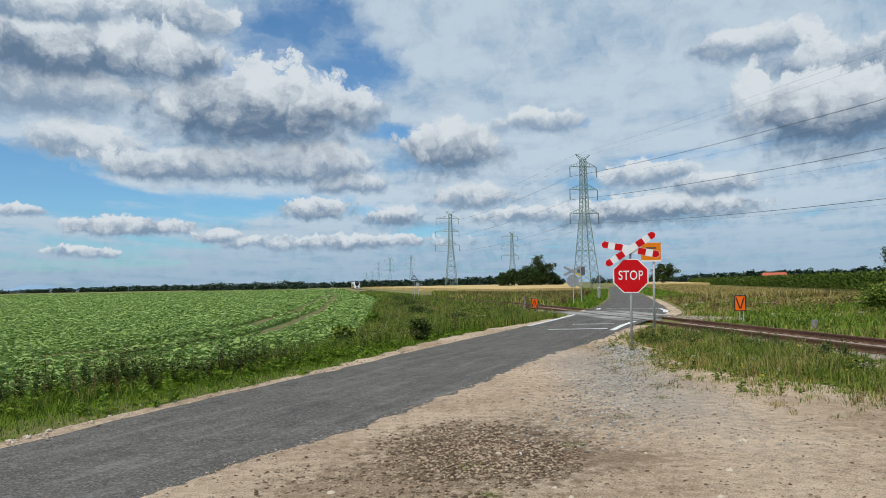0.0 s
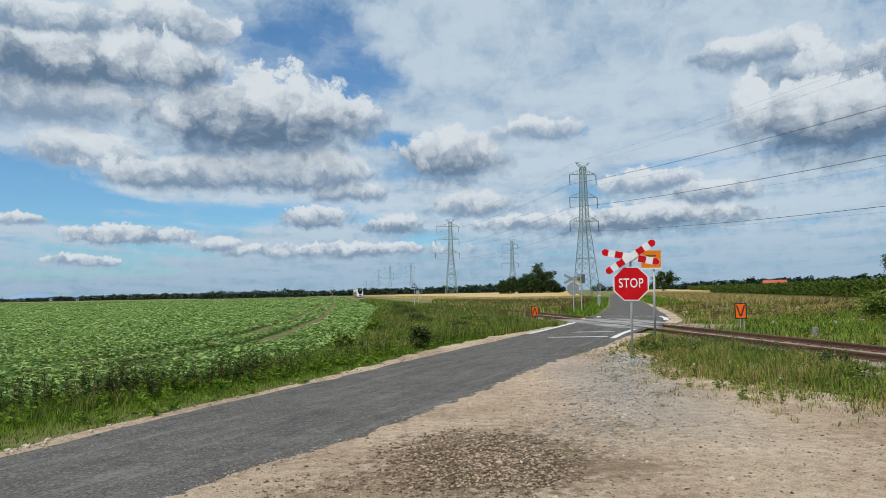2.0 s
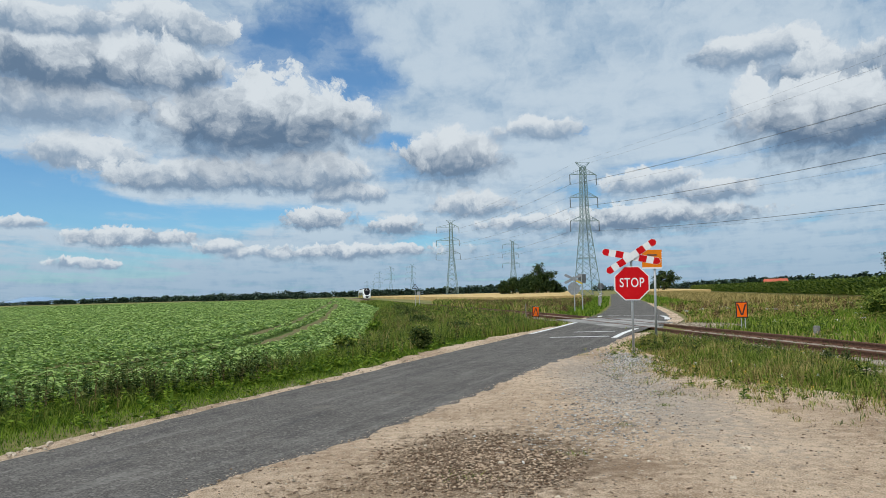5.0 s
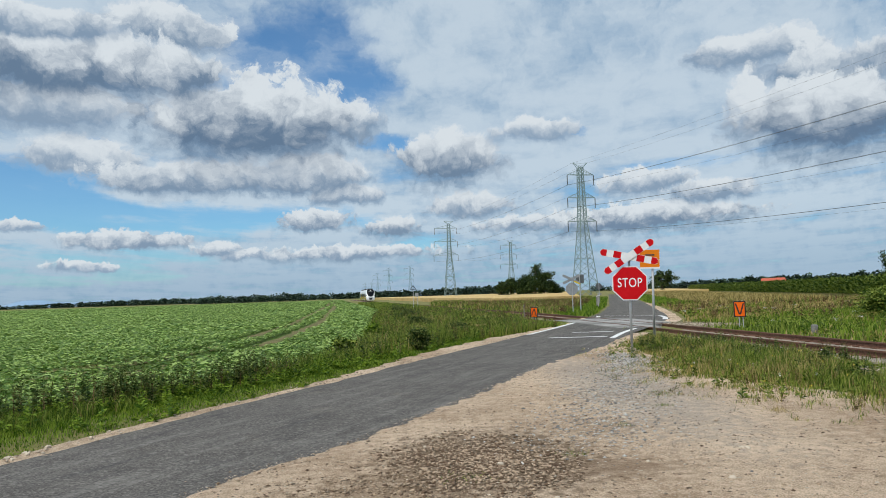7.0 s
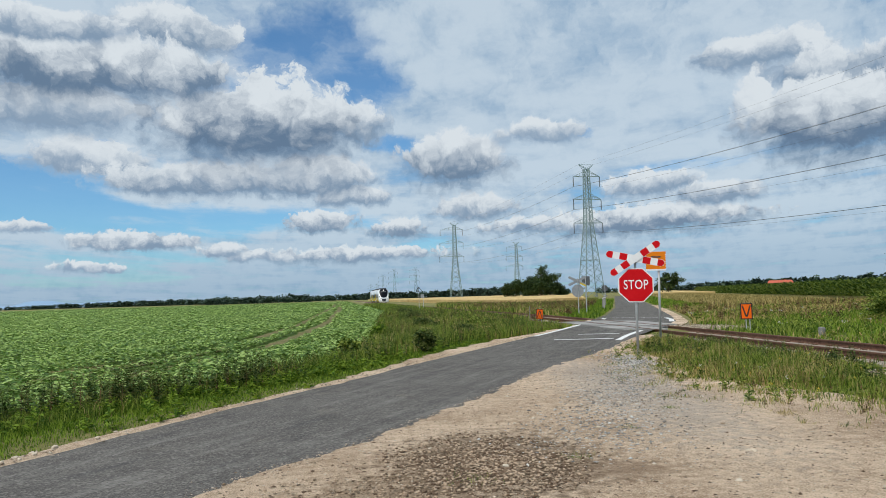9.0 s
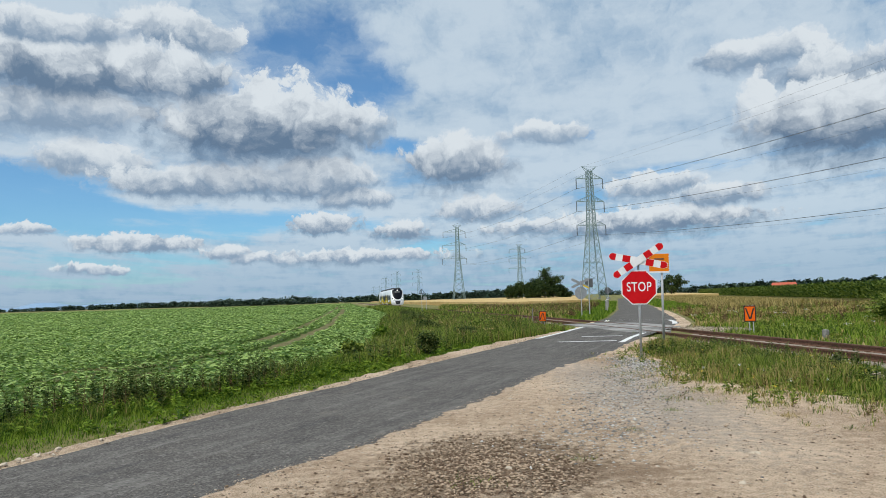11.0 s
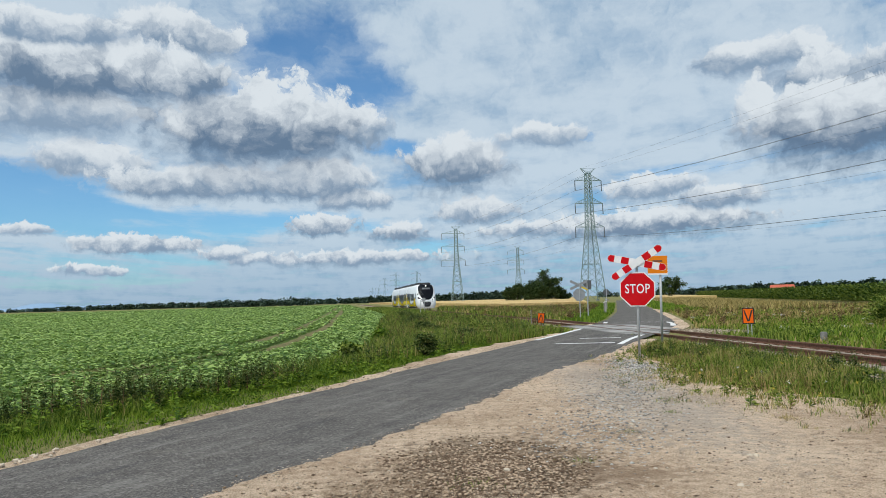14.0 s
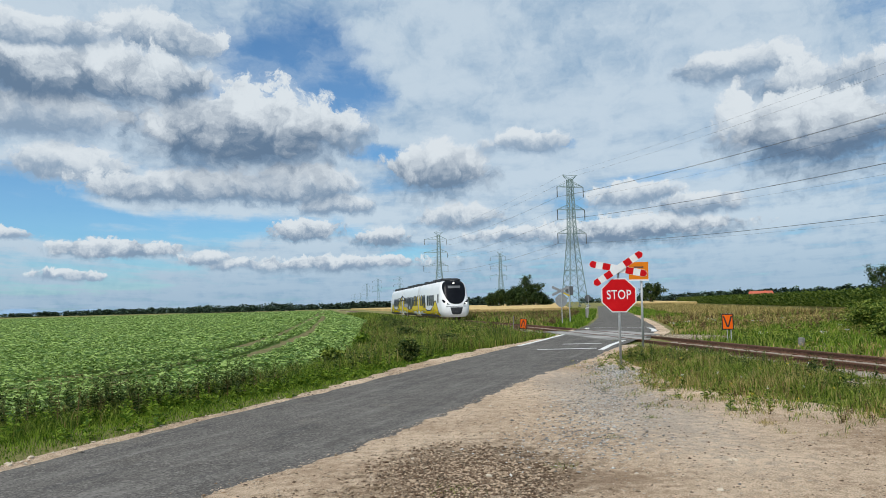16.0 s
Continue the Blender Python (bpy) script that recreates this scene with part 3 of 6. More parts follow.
def octagon(r):
    return [(r * math.cos(math.radians(22.5 + 45 * k)) / math.cos(math.radians(22.5)), r * math.sin(math.radians(22.5 + 45 * k)) / math.cos(math.radians(22.5))) for k in range(8)]


def arm_outline(x0, x1, h, tip):
    """A board along x, its outer end pointed where tip is set."""
    if tip > 0:
        return [(x0, -h), (x1 - 0.05, -h), (x1, -h * 0.35), (x1, h * 0.35), (x1 - 0.05, h), (x0, h)]
    if tip < 0:
        return [(x0 + 0.05, -h), (x1, -h), (x1, h), (x0 + 0.05, h), (x0, h * 0.35), (x0, -h * 0.35)]
    return [(x0, -h), (x1, -h), (x1, h), (x0, h)]


def crossbuck(parent, z, y, length, h, angles, back=False):
    """Two crossed boards, striped red and white."""
    cut = [-0.5, -0.385, -0.265, -0.135, 0.135, 0.265, 0.385, 0.5]
    for n, angle in enumerate(angles):
        bm = bmesh.new()
        m = Matrix.Translation((0, y - 0.022 * n, z)) @ Matrix.Rotation(-radians(angle), 4, "Y")
        disc(bm, [(-length / 2, -h * 0.5), (-length / 2 + 0.06, -h), (length / 2 - 0.06, -h), (length / 2, -h * 0.5), (length / 2, h * 0.5), (length / 2 - 0.06, h), (-length / 2 + 0.06, h), (-length / 2, h * 0.5)], 0.016, m)
        arm = part("cross_arm", bm, SIGNBACK if back else WHITE, parent, "" if back else "white board with red stripes")
        if back:
            continue
        front = m @ Matrix.Translation((0, -0.0115, 0))
        for k in (0, 2, 4, 6):
            a, b = cut[k] * length, cut[k + 1] * length
            bm = bmesh.new()
            inset = 0.006
            disc(bm, arm_outline(a + (inset if k == 0 else 0), b - (inset if k == 6 else 0), h - inset, -1 if k == 0 else 1 if k == 6 else 0), 0.004, front)
            part("red_stripe", bm, RED, arm, "red reflective stripe")


def text(string, size, mat, parent, m):
    cu = bpy.data.curves.new("lettering", "FONT")
    cu.body, cu.size, cu.align_x, cu.align_y, cu.extrude, cu.offset = string, size, "CENTER", "CENTER", 0.002, 0.002
    cu.space_character = 1.08
    tmp = bpy.data.objects.new("lettering", cu)
    me = bpy.data.meshes.new_from_object(tmp)
    bpy.data.objects.remove(tmp)
    me.transform(m)
    me.materials.append(mat)
    ob = new("lettering", me)
    ob.parent = parent
    return ob


def build_stop_sign():
    x, y = 4.66, 17.1
    g = ground_z(x, y)
    s = empty("stop_sign", pose(x, y, g, 0, 0.8, -14), "red octagonal stop sign below a striped level crossing cross", "road sign")
    bm = bmesh.new()
    post(bm, 0, 0, -0.05, 2.50 - g)
    part("post", bm, GALV, s, "galvanised steel tube post", True)
    bm = bmesh.new()
    disc(bm, octagon(0.425), 0.02, Matrix.Translation((0, -0.05, 1.78 - g)))
    plate = part("plate", bm, WHITE, s, "white-rimmed octagonal plate")
    bm = bmesh.new()
    disc(bm, octagon(0.398), 0.004, Matrix.Translation((0, -0.063, 1.78 - g)))
    part("red_face", bm, RED, plate, "red reflective face")
    word = text("STOP", 0.27, WHITE, plate, Matrix.Translation((0, -0.067, 1.785 - g)) @ Matrix.Rotation(math.pi / 2, 4, "X") @ Matrix.Diagonal((0.88, 1.2, 1, 1)))
    word["label"] = "white letters reading STOP"
    for z in (1.6, 1.95):
        bm = bmesh.new()
        box(bm, 0, -0.025, z - g, 0.16, 0.05, 0.04, 0.005)
        part("bracket", bm, GALV, s)
    bm = bmesh.new()
    box(bm, 0, -0.03, 2.39 - g, 0.09, 0.06, 0.12, 0.008)
    part("bracket", bm, GALV, s)
    crossbuck(s, 2.445 - g, -0.075, 1.42, 0.088, (-11.5, 33))


build_stop_sign()


def build_warning_board():
    x, y = 6.83, 22.3
    g = ground_z(x, y)
    s = empty("warning_board", pose(x, y, g, 0, 1.2, -16), "orange information board on a galvanised post by the rails", "road sign")
    bm = bmesh.new()
    post(bm, 0, 0.0, -0.05, 2.75 - g, 0.075)
    part("post", bm, GALV, s, "galvanised steel tube post", True)
    bm = bmesh.new()
    box(bm, -0.08, -0.06, 2.58 - g, 0.62, 0.025, 0.62, 0.006)
    plate = part("plate", bm, AMBER, s, "orange reflective plate")
    bm = bmesh.new()
    box(bm, -0.08, -0.077, 2.72 - g, 0.30, 0.004, 0.05)
    part("lettering_bar", bm, RUST, plate, "dark illegible line of lettering")
    bm = bmesh.new()
    box(bm, -0.08, -0.077, 2.60 - g, 0.44, 0.004, 0.015)
    part("lettering_bar", bm, RED, plate, "thin dark line")
    bm = bmesh.new()
    box(bm, -0.08, -0.077, 2.295 - g, 0.62, 0.006, 0.05)
    part("white_strip", bm, WHITE, plate, "white strip along the lower edge")
    for k in range(7):
        bm = bmesh.new()
        box(bm, 0.225, -0.077, 2.34 + 0.075 * k - g, 0.02, 0.006, 0.03)
        part("edge_mark", bm, WHITE, plate)
    bm = bmesh.new()
    box(bm, 0, -0.03, 2.45 - g, 0.14, 0.06, 0.04, 0.005)
    part("bracket", bm, GALV, s)


build_warning_board()


def plough_marker(x, y, zc, turn, lean, up, size=0.38):
    """An orange board with a black V on two thin posts beside the track."""
    g = ground_z(x, y)
    s = empty("track_marker", pose(x, y, g, 0, lean, turn), "small orange trackside board with a black V", "railway sign", "track markers")
    c, h = zc - g, size * 0.72
    bm = bmesh.new()
    box(bm, 0, 0, c, size, 0.03, h * 2, 0.004)
    plate = part("plate", bm, BLACK, s, "black-rimmed plate")
    bm = bmesh.new()
    box(bm, 0, -0.018, c, size - 0.075, 0.004, h * 2 - 0.075)
    part("orange_face", bm, ORANGE, plate, "orange reflective face")
    k = 1 if up else -1
    for side in (-1, 1):
        bm = bmesh.new()
        a, b = Vector((side * size * 0.33, -0.022, c - k * h * 0.72)), Vector((side * 0.012, -0.022, c + k * h * 0.66))
        n = Vector((0.026, 0, 0))
        disc(bm, [(a.x - n.x, a.z), (a.x + n.x, a.z), (b.x + n.x, b.z), (b.x - n.x, b.z)], 0.004, Matrix.Translation((0, -0.023, 0)))
        part("v_stroke", bm, BLACK, plate)
    bm = bmesh.new()
    box(bm, -size * 0.45, 0.10, c, 0.03, 0.2, h * 2, 0.004)
    part("side_plate", bm, SIGNBACK, s)
    for px in (-0.03, 0.10):
        bm = bmesh.new()
        beam(bm, (px, 0.03, -0.1), (px, 0.03, c + h + 0.02), 0.035, 8)
        part("post", bm, GALV, s)


plough_marker(11.25, 26.0, 0.735, -22, 0, False, 0.42)
plough_marker(5.0, 38.1, 0.50, -10, 4, True, 0.40)


def build_far_signs():
    x, y = 8.85, 46.7
    s = empty("stop_sign", pose(x, y, ground_z(x, y), 0, 0, 190), "grey back of a stop sign with crossed boards beyond the rails", "road sign")
    bm = bmesh.new()
    post(bm, 0, 0, -0.05, 2.6)
    part("post", bm, GALV, s)
    bm = bmesh.new()
    disc(bm, octagon(0.42), 0.02, Matrix.Translation((0, -0.05, 1.76)))
    part("plate", bm, SIGNBACK, s, "grey metal back of an octagonal plate")
    crossbuck(s, 2.42, -0.08, 1.36, 0.085, (25, -24), True)
    bm = bmesh.new()
    disc(bm, arm_outline(-0.68, -0.2, 0.05, -1), 0.012, Matrix.Translation((0, -0.03, 2.36)) @ Matrix.Rotation(-radians(25), 4, "Y"))
    part("edge_band", bm, YELLOWS, s, "yellow band")
    x, y = 9.75, 48.5
    s = empty("warning_board", pose(x, y, ground_z(x, y), 0, 0, 190), "grey back of an information board on a thin post", "road sign")
    bm = bmesh.new()
    post(bm, 0, 0, -0.05, 2.75, 0.07)
    part("post", bm, GALV, s)
    bm = bmesh.new()
    box(bm, -0.05, -0.06, 2.45, 0.58, 0.03, 0.62, 0.006)
    part("plate", bm, TGREY, s, "dark grey metal back")
    x, y = 18.3, 80
    s = empty("round_sign", pose(x, y, ground_z(x, y), 0, 0, 190), "grey back of a round road sign on a post", "road sign")
    bm = bmesh.new()
    post(bm, 0, 0, -0.05, 2.4, 0.07)
    part("post", bm, GALV, s)
    bm = bmesh.new()
    disc(bm, [(0.38 * math.cos(a * math.pi / 10), 0.38 * math.sin(a * math.pi / 10)) for a in range(20)], 0.03, Matrix.Translation((0, -0.06, 2.05)))
    part("plate", bm, TGREY, s, "dark grey round metal back")
    for x, y, h in ((13.6, 60, 1.15), (14.4, 64, 1.0), (15.9, 70, 1.2), (16.9, 74, 1.0)):
        s = empty("marker_post", pose(x, y, ground_z(x, y)), "short white roadside marker post", "marker post", "marker posts")
        bm = bmesh.new()
        box(bm, 0, 0, h / 2, 0.12, 0.10, h, 0.02)
        part("shaft", bm, CONCRETE, s)
        bm = bmesh.new()
        box(bm, 0, 0, h + 0.012, 0.14, 0.12, 0.05, 0.01)
        part("cap", bm, WHITE, s)
    # white stake beside the left board
    bm = bmesh.new()
    box(bm, 0, 0, 0.45, 0.05, 0.05, 0.95, 0.008)
    s = part("stake", bm, CONCRETE)
    s.matrix_world = pose(4.95, 42.0, ground_z(4.95, 42.0))
    tagged(s, "thin pale wooden stake in the long grass", "stake")
    # concrete post beyond the rails
    bm = bmesh.new()
    box(bm, 0, 0, 0.10, 0.19, 0.16, 0.38, 0.05)
    for v in bm.verts:
        v.co += Vector(noise.noise_vector(v.co * 9)) * 0.012
    s = part("boundary_stone", bm, CONCRETE)
    s.matrix_world = pose(12.25, 22.7, ground_z(12.25, 22.7), 0, 4, 20)
    tagged(s, "stubby whitish concrete post in the grass", "boundary stone")


build_far_signs()


def build_track_signal():
    x, y = -3.3, 80
    s = empty("track_signal", pose(x, y, ground_z(x, y)), "thin steel trackside signal with a dark pointed top", "railway signal")
    for dx in (-0.15, 0.35):
        bm = bmesh.new()
        post(bm, dx, 0, -0.05, 1.9 if dx > 0 else 2.4, 0.06)
        part("post", bm, GALV, s)
    bm = bmesh.new()
    box(bm, 0.25, -0.05, 1.75, 0.4, 0.04, 0.42, 0.01)
    part("plate", bm, SIGNBACK, s, "pale grey square plate")
    bm = bmesh.new()
    for a, b in (((-0.5, 2.35), (-0.15, 2.85)), ((0.2, 2.35), (-0.15, 2.85)), ((-0.5, 2.35), (0.2, 2.35)), ((-0.15, 2.3), (-0.15, 2.85))):
        beam(bm, (a[0], 0, a[1]), (b[0], 0, b[1]), 0.09)
    part("head", bm, TDARK, s, "dark triangular head")


build_track_signal()


# ---------------------------------------------------------------- pylons and cables
ARMS = ((39.6, 4.7), (32.0, 4.9), (24.2, 5.1))
HANG = 3.4


def half_width(z):
    return float(np.interp(z, (0, 24, 42), (3.3, 1.15, 0.75)))


def build_pylon(reach):
    s = empty("pylon", Matrix(), "grey-green lattice steel power pylon with three crossarms", "pylon", "pylons")
    corner = lambda k, z: Vector((half_width(z) * (1 if k in (0, 3) else -1), half_width(z) * (1 if k < 2 else -1), z))
    for k in range(4):
        bm = bmesh.new()
        for a, b in ((0, 24), (24, 42)):
            beam(bm, corner(k, a), corner(k, b), 0.30)
        part("leg", bm, PYLON, s)
    levels = [0.0]
    while levels[-1] < 41:
        levels.append(min(42.0, levels[-1] + max(1.5, half_width(levels[-1]) * 1.25)))
    for k in range(4):
        bm = bmesh.new()
        j = (k + 1) % 4
        for a, b in zip(levels, levels[1:]):
            beam(bm, corner(k, a), corner(j, b), 0.15)
            beam(bm, corner(j, a), corner(k, b), 0.15)
        for z in (24.2, 32, 39.6, 42, 12):
            beam(bm, corner(k, z), corner(j, z), 0.17)
        part("bracing", bm, PYLON, s)
    for z, r in ARMS:
        for side in (-1, 1):
            bm = bmesh.new()
            tip, w = Vector((side * r * (reach if side < 0 else 1), 0, z)), half_width(z)
            for dy in (-w, w):
                beam(bm, (side * w, dy, z), tip, 0.18)
                beam(bm, (side * w, dy, z + 1.7), tip, 0.15)
                for q in (0.33, 0.66):
                    lo = Vector((side * w, dy, z)).lerp(tip, q)
                    hi = Vector((side * w, dy, z + 1.7)).lerp(tip, q)
                    beam(bm, lo, hi, 0.10)
            part("crossarm", bm, PYLON, s)
            bm = bmesh.new()
            n = 12
            for q in range(n):
                bmesh.ops.create_cone(bm, cap_ends=True, segments=8, radius1=0.20, radius2=0.07, depth=HANG / n, matrix=Matrix.Translation((tip.x, 0, z - (q + 0.5) * HANG / n)))
            part("insulator", bm, INSULATOR, s)
    for side in (-1, 1):
        bm = bmesh.new()
        for dy in (-0.75, 0.75):
            beam(bm, (side * 0.75, dy, 42), (side * 2.6, 0, 43.6), 0.15)
            beam(bm, (-side * 0.75, dy, 42), (side * 2.6, 0, 43.6), 0.12)
        beam(bm, (0, 0, 43.5), (side * 2.6, 0, 43.6), 0.15)
        part("earth_horn", bm, PYLON, s)
    for k in range(4):
        bm = bmesh.new()
        c = corner(k, 0)
        box(bm, c.x, c.y, 0.1, 0.9, 0.9, 0.7, 0.05)
        part("footing", bm, CONCRETE, s)
    return s


PYLONS = ((131.6, -116, 14), (46.6, 223, 14), (4.5, 391, 8), (56.0, 552, 10), (-45.3, 962, 5), (-78.6, 1004, 5), (-116, 1222, 5), (-232, 2050, 5), (-205, 1965, 5))
LONG = 1.75
pylon, long_pylon = build_pylon(1.0), build_pylon(LONG)
spots = []
for n, (x, y, turn) in enumerate(PYLONS):
    m = pose(x, y, -0.05, 0, 0, turn)
    if n in (0, 2):
        (pylon if n == 0 else long_pylon).matrix_world = m
    else:
        copy_thing(pylon if n == 1 else long_pylon, m)
    spots.append(m)


def cable(a, b, sag, thick):
    cu = bpy.data.curves.new("power_cable", "CURVE")
    cu.dimensions, cu.bevel_depth, cu.bevel_resolution = "3D", thick / 2, 1
    sp = cu.splines.new("POLY")
    n = 40
    sp.points.add(n)
    for i in range(n + 1):
        q = i / n
        p = a.lerp(b, q) - Vector((0, 0, 4 * sag * q * (1 - q)))
        sp.points[i].co = (*p, 1)
    cu.materials.append(CABLE)
    tmp = bpy.data.objects.new("power_cable", cu)
    me = bpy.data.meshes.new_from_object(tmp)
    bpy.data.objects.remove(tmp)
    ob = new("power_cable", me)
    return tagged(ob, "thin dark overhead cable strung between pylons", "power cable", "power cables")


for i, j, sag, thick in ((0, 1, 7.0, 0.055), (1, 2, 2.2, 0.07)):
    for z, r in ARMS:
        for side in (-1, 1):
            a, b = (Vector((side * r * (LONG if side < 0 and k > 1 else 1), 0, z - HANG)) for k in (i, j))
            for gap in ((-0.2, 0.2) if i == 0 and side < 0 else (0.0,)):
                shift = Vector((gap, 0, 0))
                cable(spots[i] @ (a + shift), spots[j] @ (b + shift), sag + (39.6 - z) * 0.04, thick if side < 0 else thick * 0.55)
    for side in (-1, 1):
        hook = Vector((side * 2.6, 0, 43.6))
        cable(spots[i] @ hook, spots[j] @ hook, sag * 0.8, thick * 0.5)


# ---------------------------------------------------------------- train
LEVELS = (0.30, 0.42, 0.62, 0.9, 1.2, 1.5, 1.75, 2.0, 2.3, 2.6, 2.9, 3.2, 3.5, 3.72, 3.88, 4.0)


def train_half(z):
    return float(np.interp(z, (0.30, 0.42, 0.62, 0.9, 2.3, 3.3, 3.72, 3.88, 4.0), (1.10, 1.25, 1.36, 1.42, 1.44, 1.38, 1.27, 1.10, 0.80)))


def nose_y(x, z):
    """How far behind the tip the front surface lies."""
    base = float(np.interp(z, (0.30, 0.5, 0.9, 1.3, 1.6, 1.9, 2.4, 2.9, 3.5, 3.88, 4.0), (0.22, 0.08, 0.0, 0.02, 0.12, 0.30, 0.62, 0.92, 1.26, 1.58, 1.85)))
    q = abs(x) / train_half(z)
    return base + 0.22 * q ** 2 + 0.55 * q ** 8


CAR = 16.5
# the upper edge of the yellow along half of the train: a swell behind the cab, then a skyline of blocks between the doors
SWELL = ((1.6, 0.48), (2.2, 0.75), (3.0, 1.40), (3.7, 1.85), (4.3, 1.90), (5.0, 1.65), (6.2, 1.15), (7.6, 0.92), (9.4, 0.88), (10.7, 1.02), (10.9, 1.75), (12.5, 1.80), (12.55, 2.15), (13.2, 2.15), (13.25, 2.62), (14.3, 2.62), (14.35, 2.30), (15.2, 2.30), (15.6, 2.75), (16.2, 2.62), (17.4, 2.62), (17.5, 2.25), (18.4, 2.25), (18.45, 2.6), (20.3, 2.6), (20.6, 2.0), (21.6, 1.45), (23.0, 1.10), (24.75, 0.98))
SKYLINE = SWELL + tuple((3 * CAR - y, z) for y, z in SWELL[-2::-1])


def car_body(y0, y1, front, rear):
    """A closed shell; front and rear say which ends carry a cab."""
    bm = bmesh.new()
    rings = []
    for z in LEVELS:
        w = train_half(z)
        xs = [w * math.sin(math.pi / 2 * k / 9) for k in range(-9, 10)]
        ring = [bm.verts.new((x, y0 + (nose_y(x, z) if front else 0), z)) for x in xs]
        ring += [bm.verts.new((x, y1 - (nose_y(x, z) if rear else 0), z)) for x in xs[::-1]]
        rings.append(ring)
    n = len(rings[0])
    for a, b in zip(rings, rings[1:]):
        for i in range(n):
            j = (i + 1) % n
            bm.faces.new((a[i], a[j], b[j], b[i]))
    bm.faces.new(rings[0][::-1])
    bm.faces.new(rings[-1])
    return bm


def face_patch(outline, lift, steps=10):
    """A patch on the nose. outline: rows of (z, half width)."""
    bm = bmesh.new()
    rows = []
    for z, w in outline:
        rows.append([bm.verts.new((w * (2 * i / steps - 1), nose_y(w * (2 * i / steps - 1), z) - lift, z)) for i in range(steps + 1)])
    for a, b in zip(rows, rows[1:]):
        for i in range(steps):
            bm.faces.new((a[i], a[i + 1], b[i + 1], b[i]))
    return bm


def side_patch(side, y0, y1, z0, z1, lift=0.012, zs=6):
    """A flat piece that follows the side of a car."""
    bm = bmesh.new()
    rows = []
    for k in range(zs + 1):
        z = z0 + (z1 - z0) * k / zs
        x = side * (train_half(z) + lift)
        rows.append((bm.verts.new((x, y0, z)), bm.verts.new((x, y1, z))))
    for a, b in zip(rows, rows[1:]):
        bm.faces.new((a[0], a[1], b[1], b[0]) if side > 0 else (a[1], a[0], b[0], b[1]))
    return bm


def livery(side, pts, lift):
    """A band along the side whose upper edge follows pts (y, z)."""
    bm = bmesh.new()
    cols = []
    for y, top in pts:
        col = []
        for k in range(5):
            z = 0.42 + (top - 0.42) * k / 4
            col.append(bm.verts.new((side * (train_half(z) + lift), y, z)))
        cols.append(col)
    for a, b in zip(cols, cols[1:]):
        for i in range(4):
            bm.faces.new((a[i], b[i], b[i + 1], a[i + 1]) if side > 0 else (b[i], a[i], a[i + 1], b[i + 1]))
    return bm


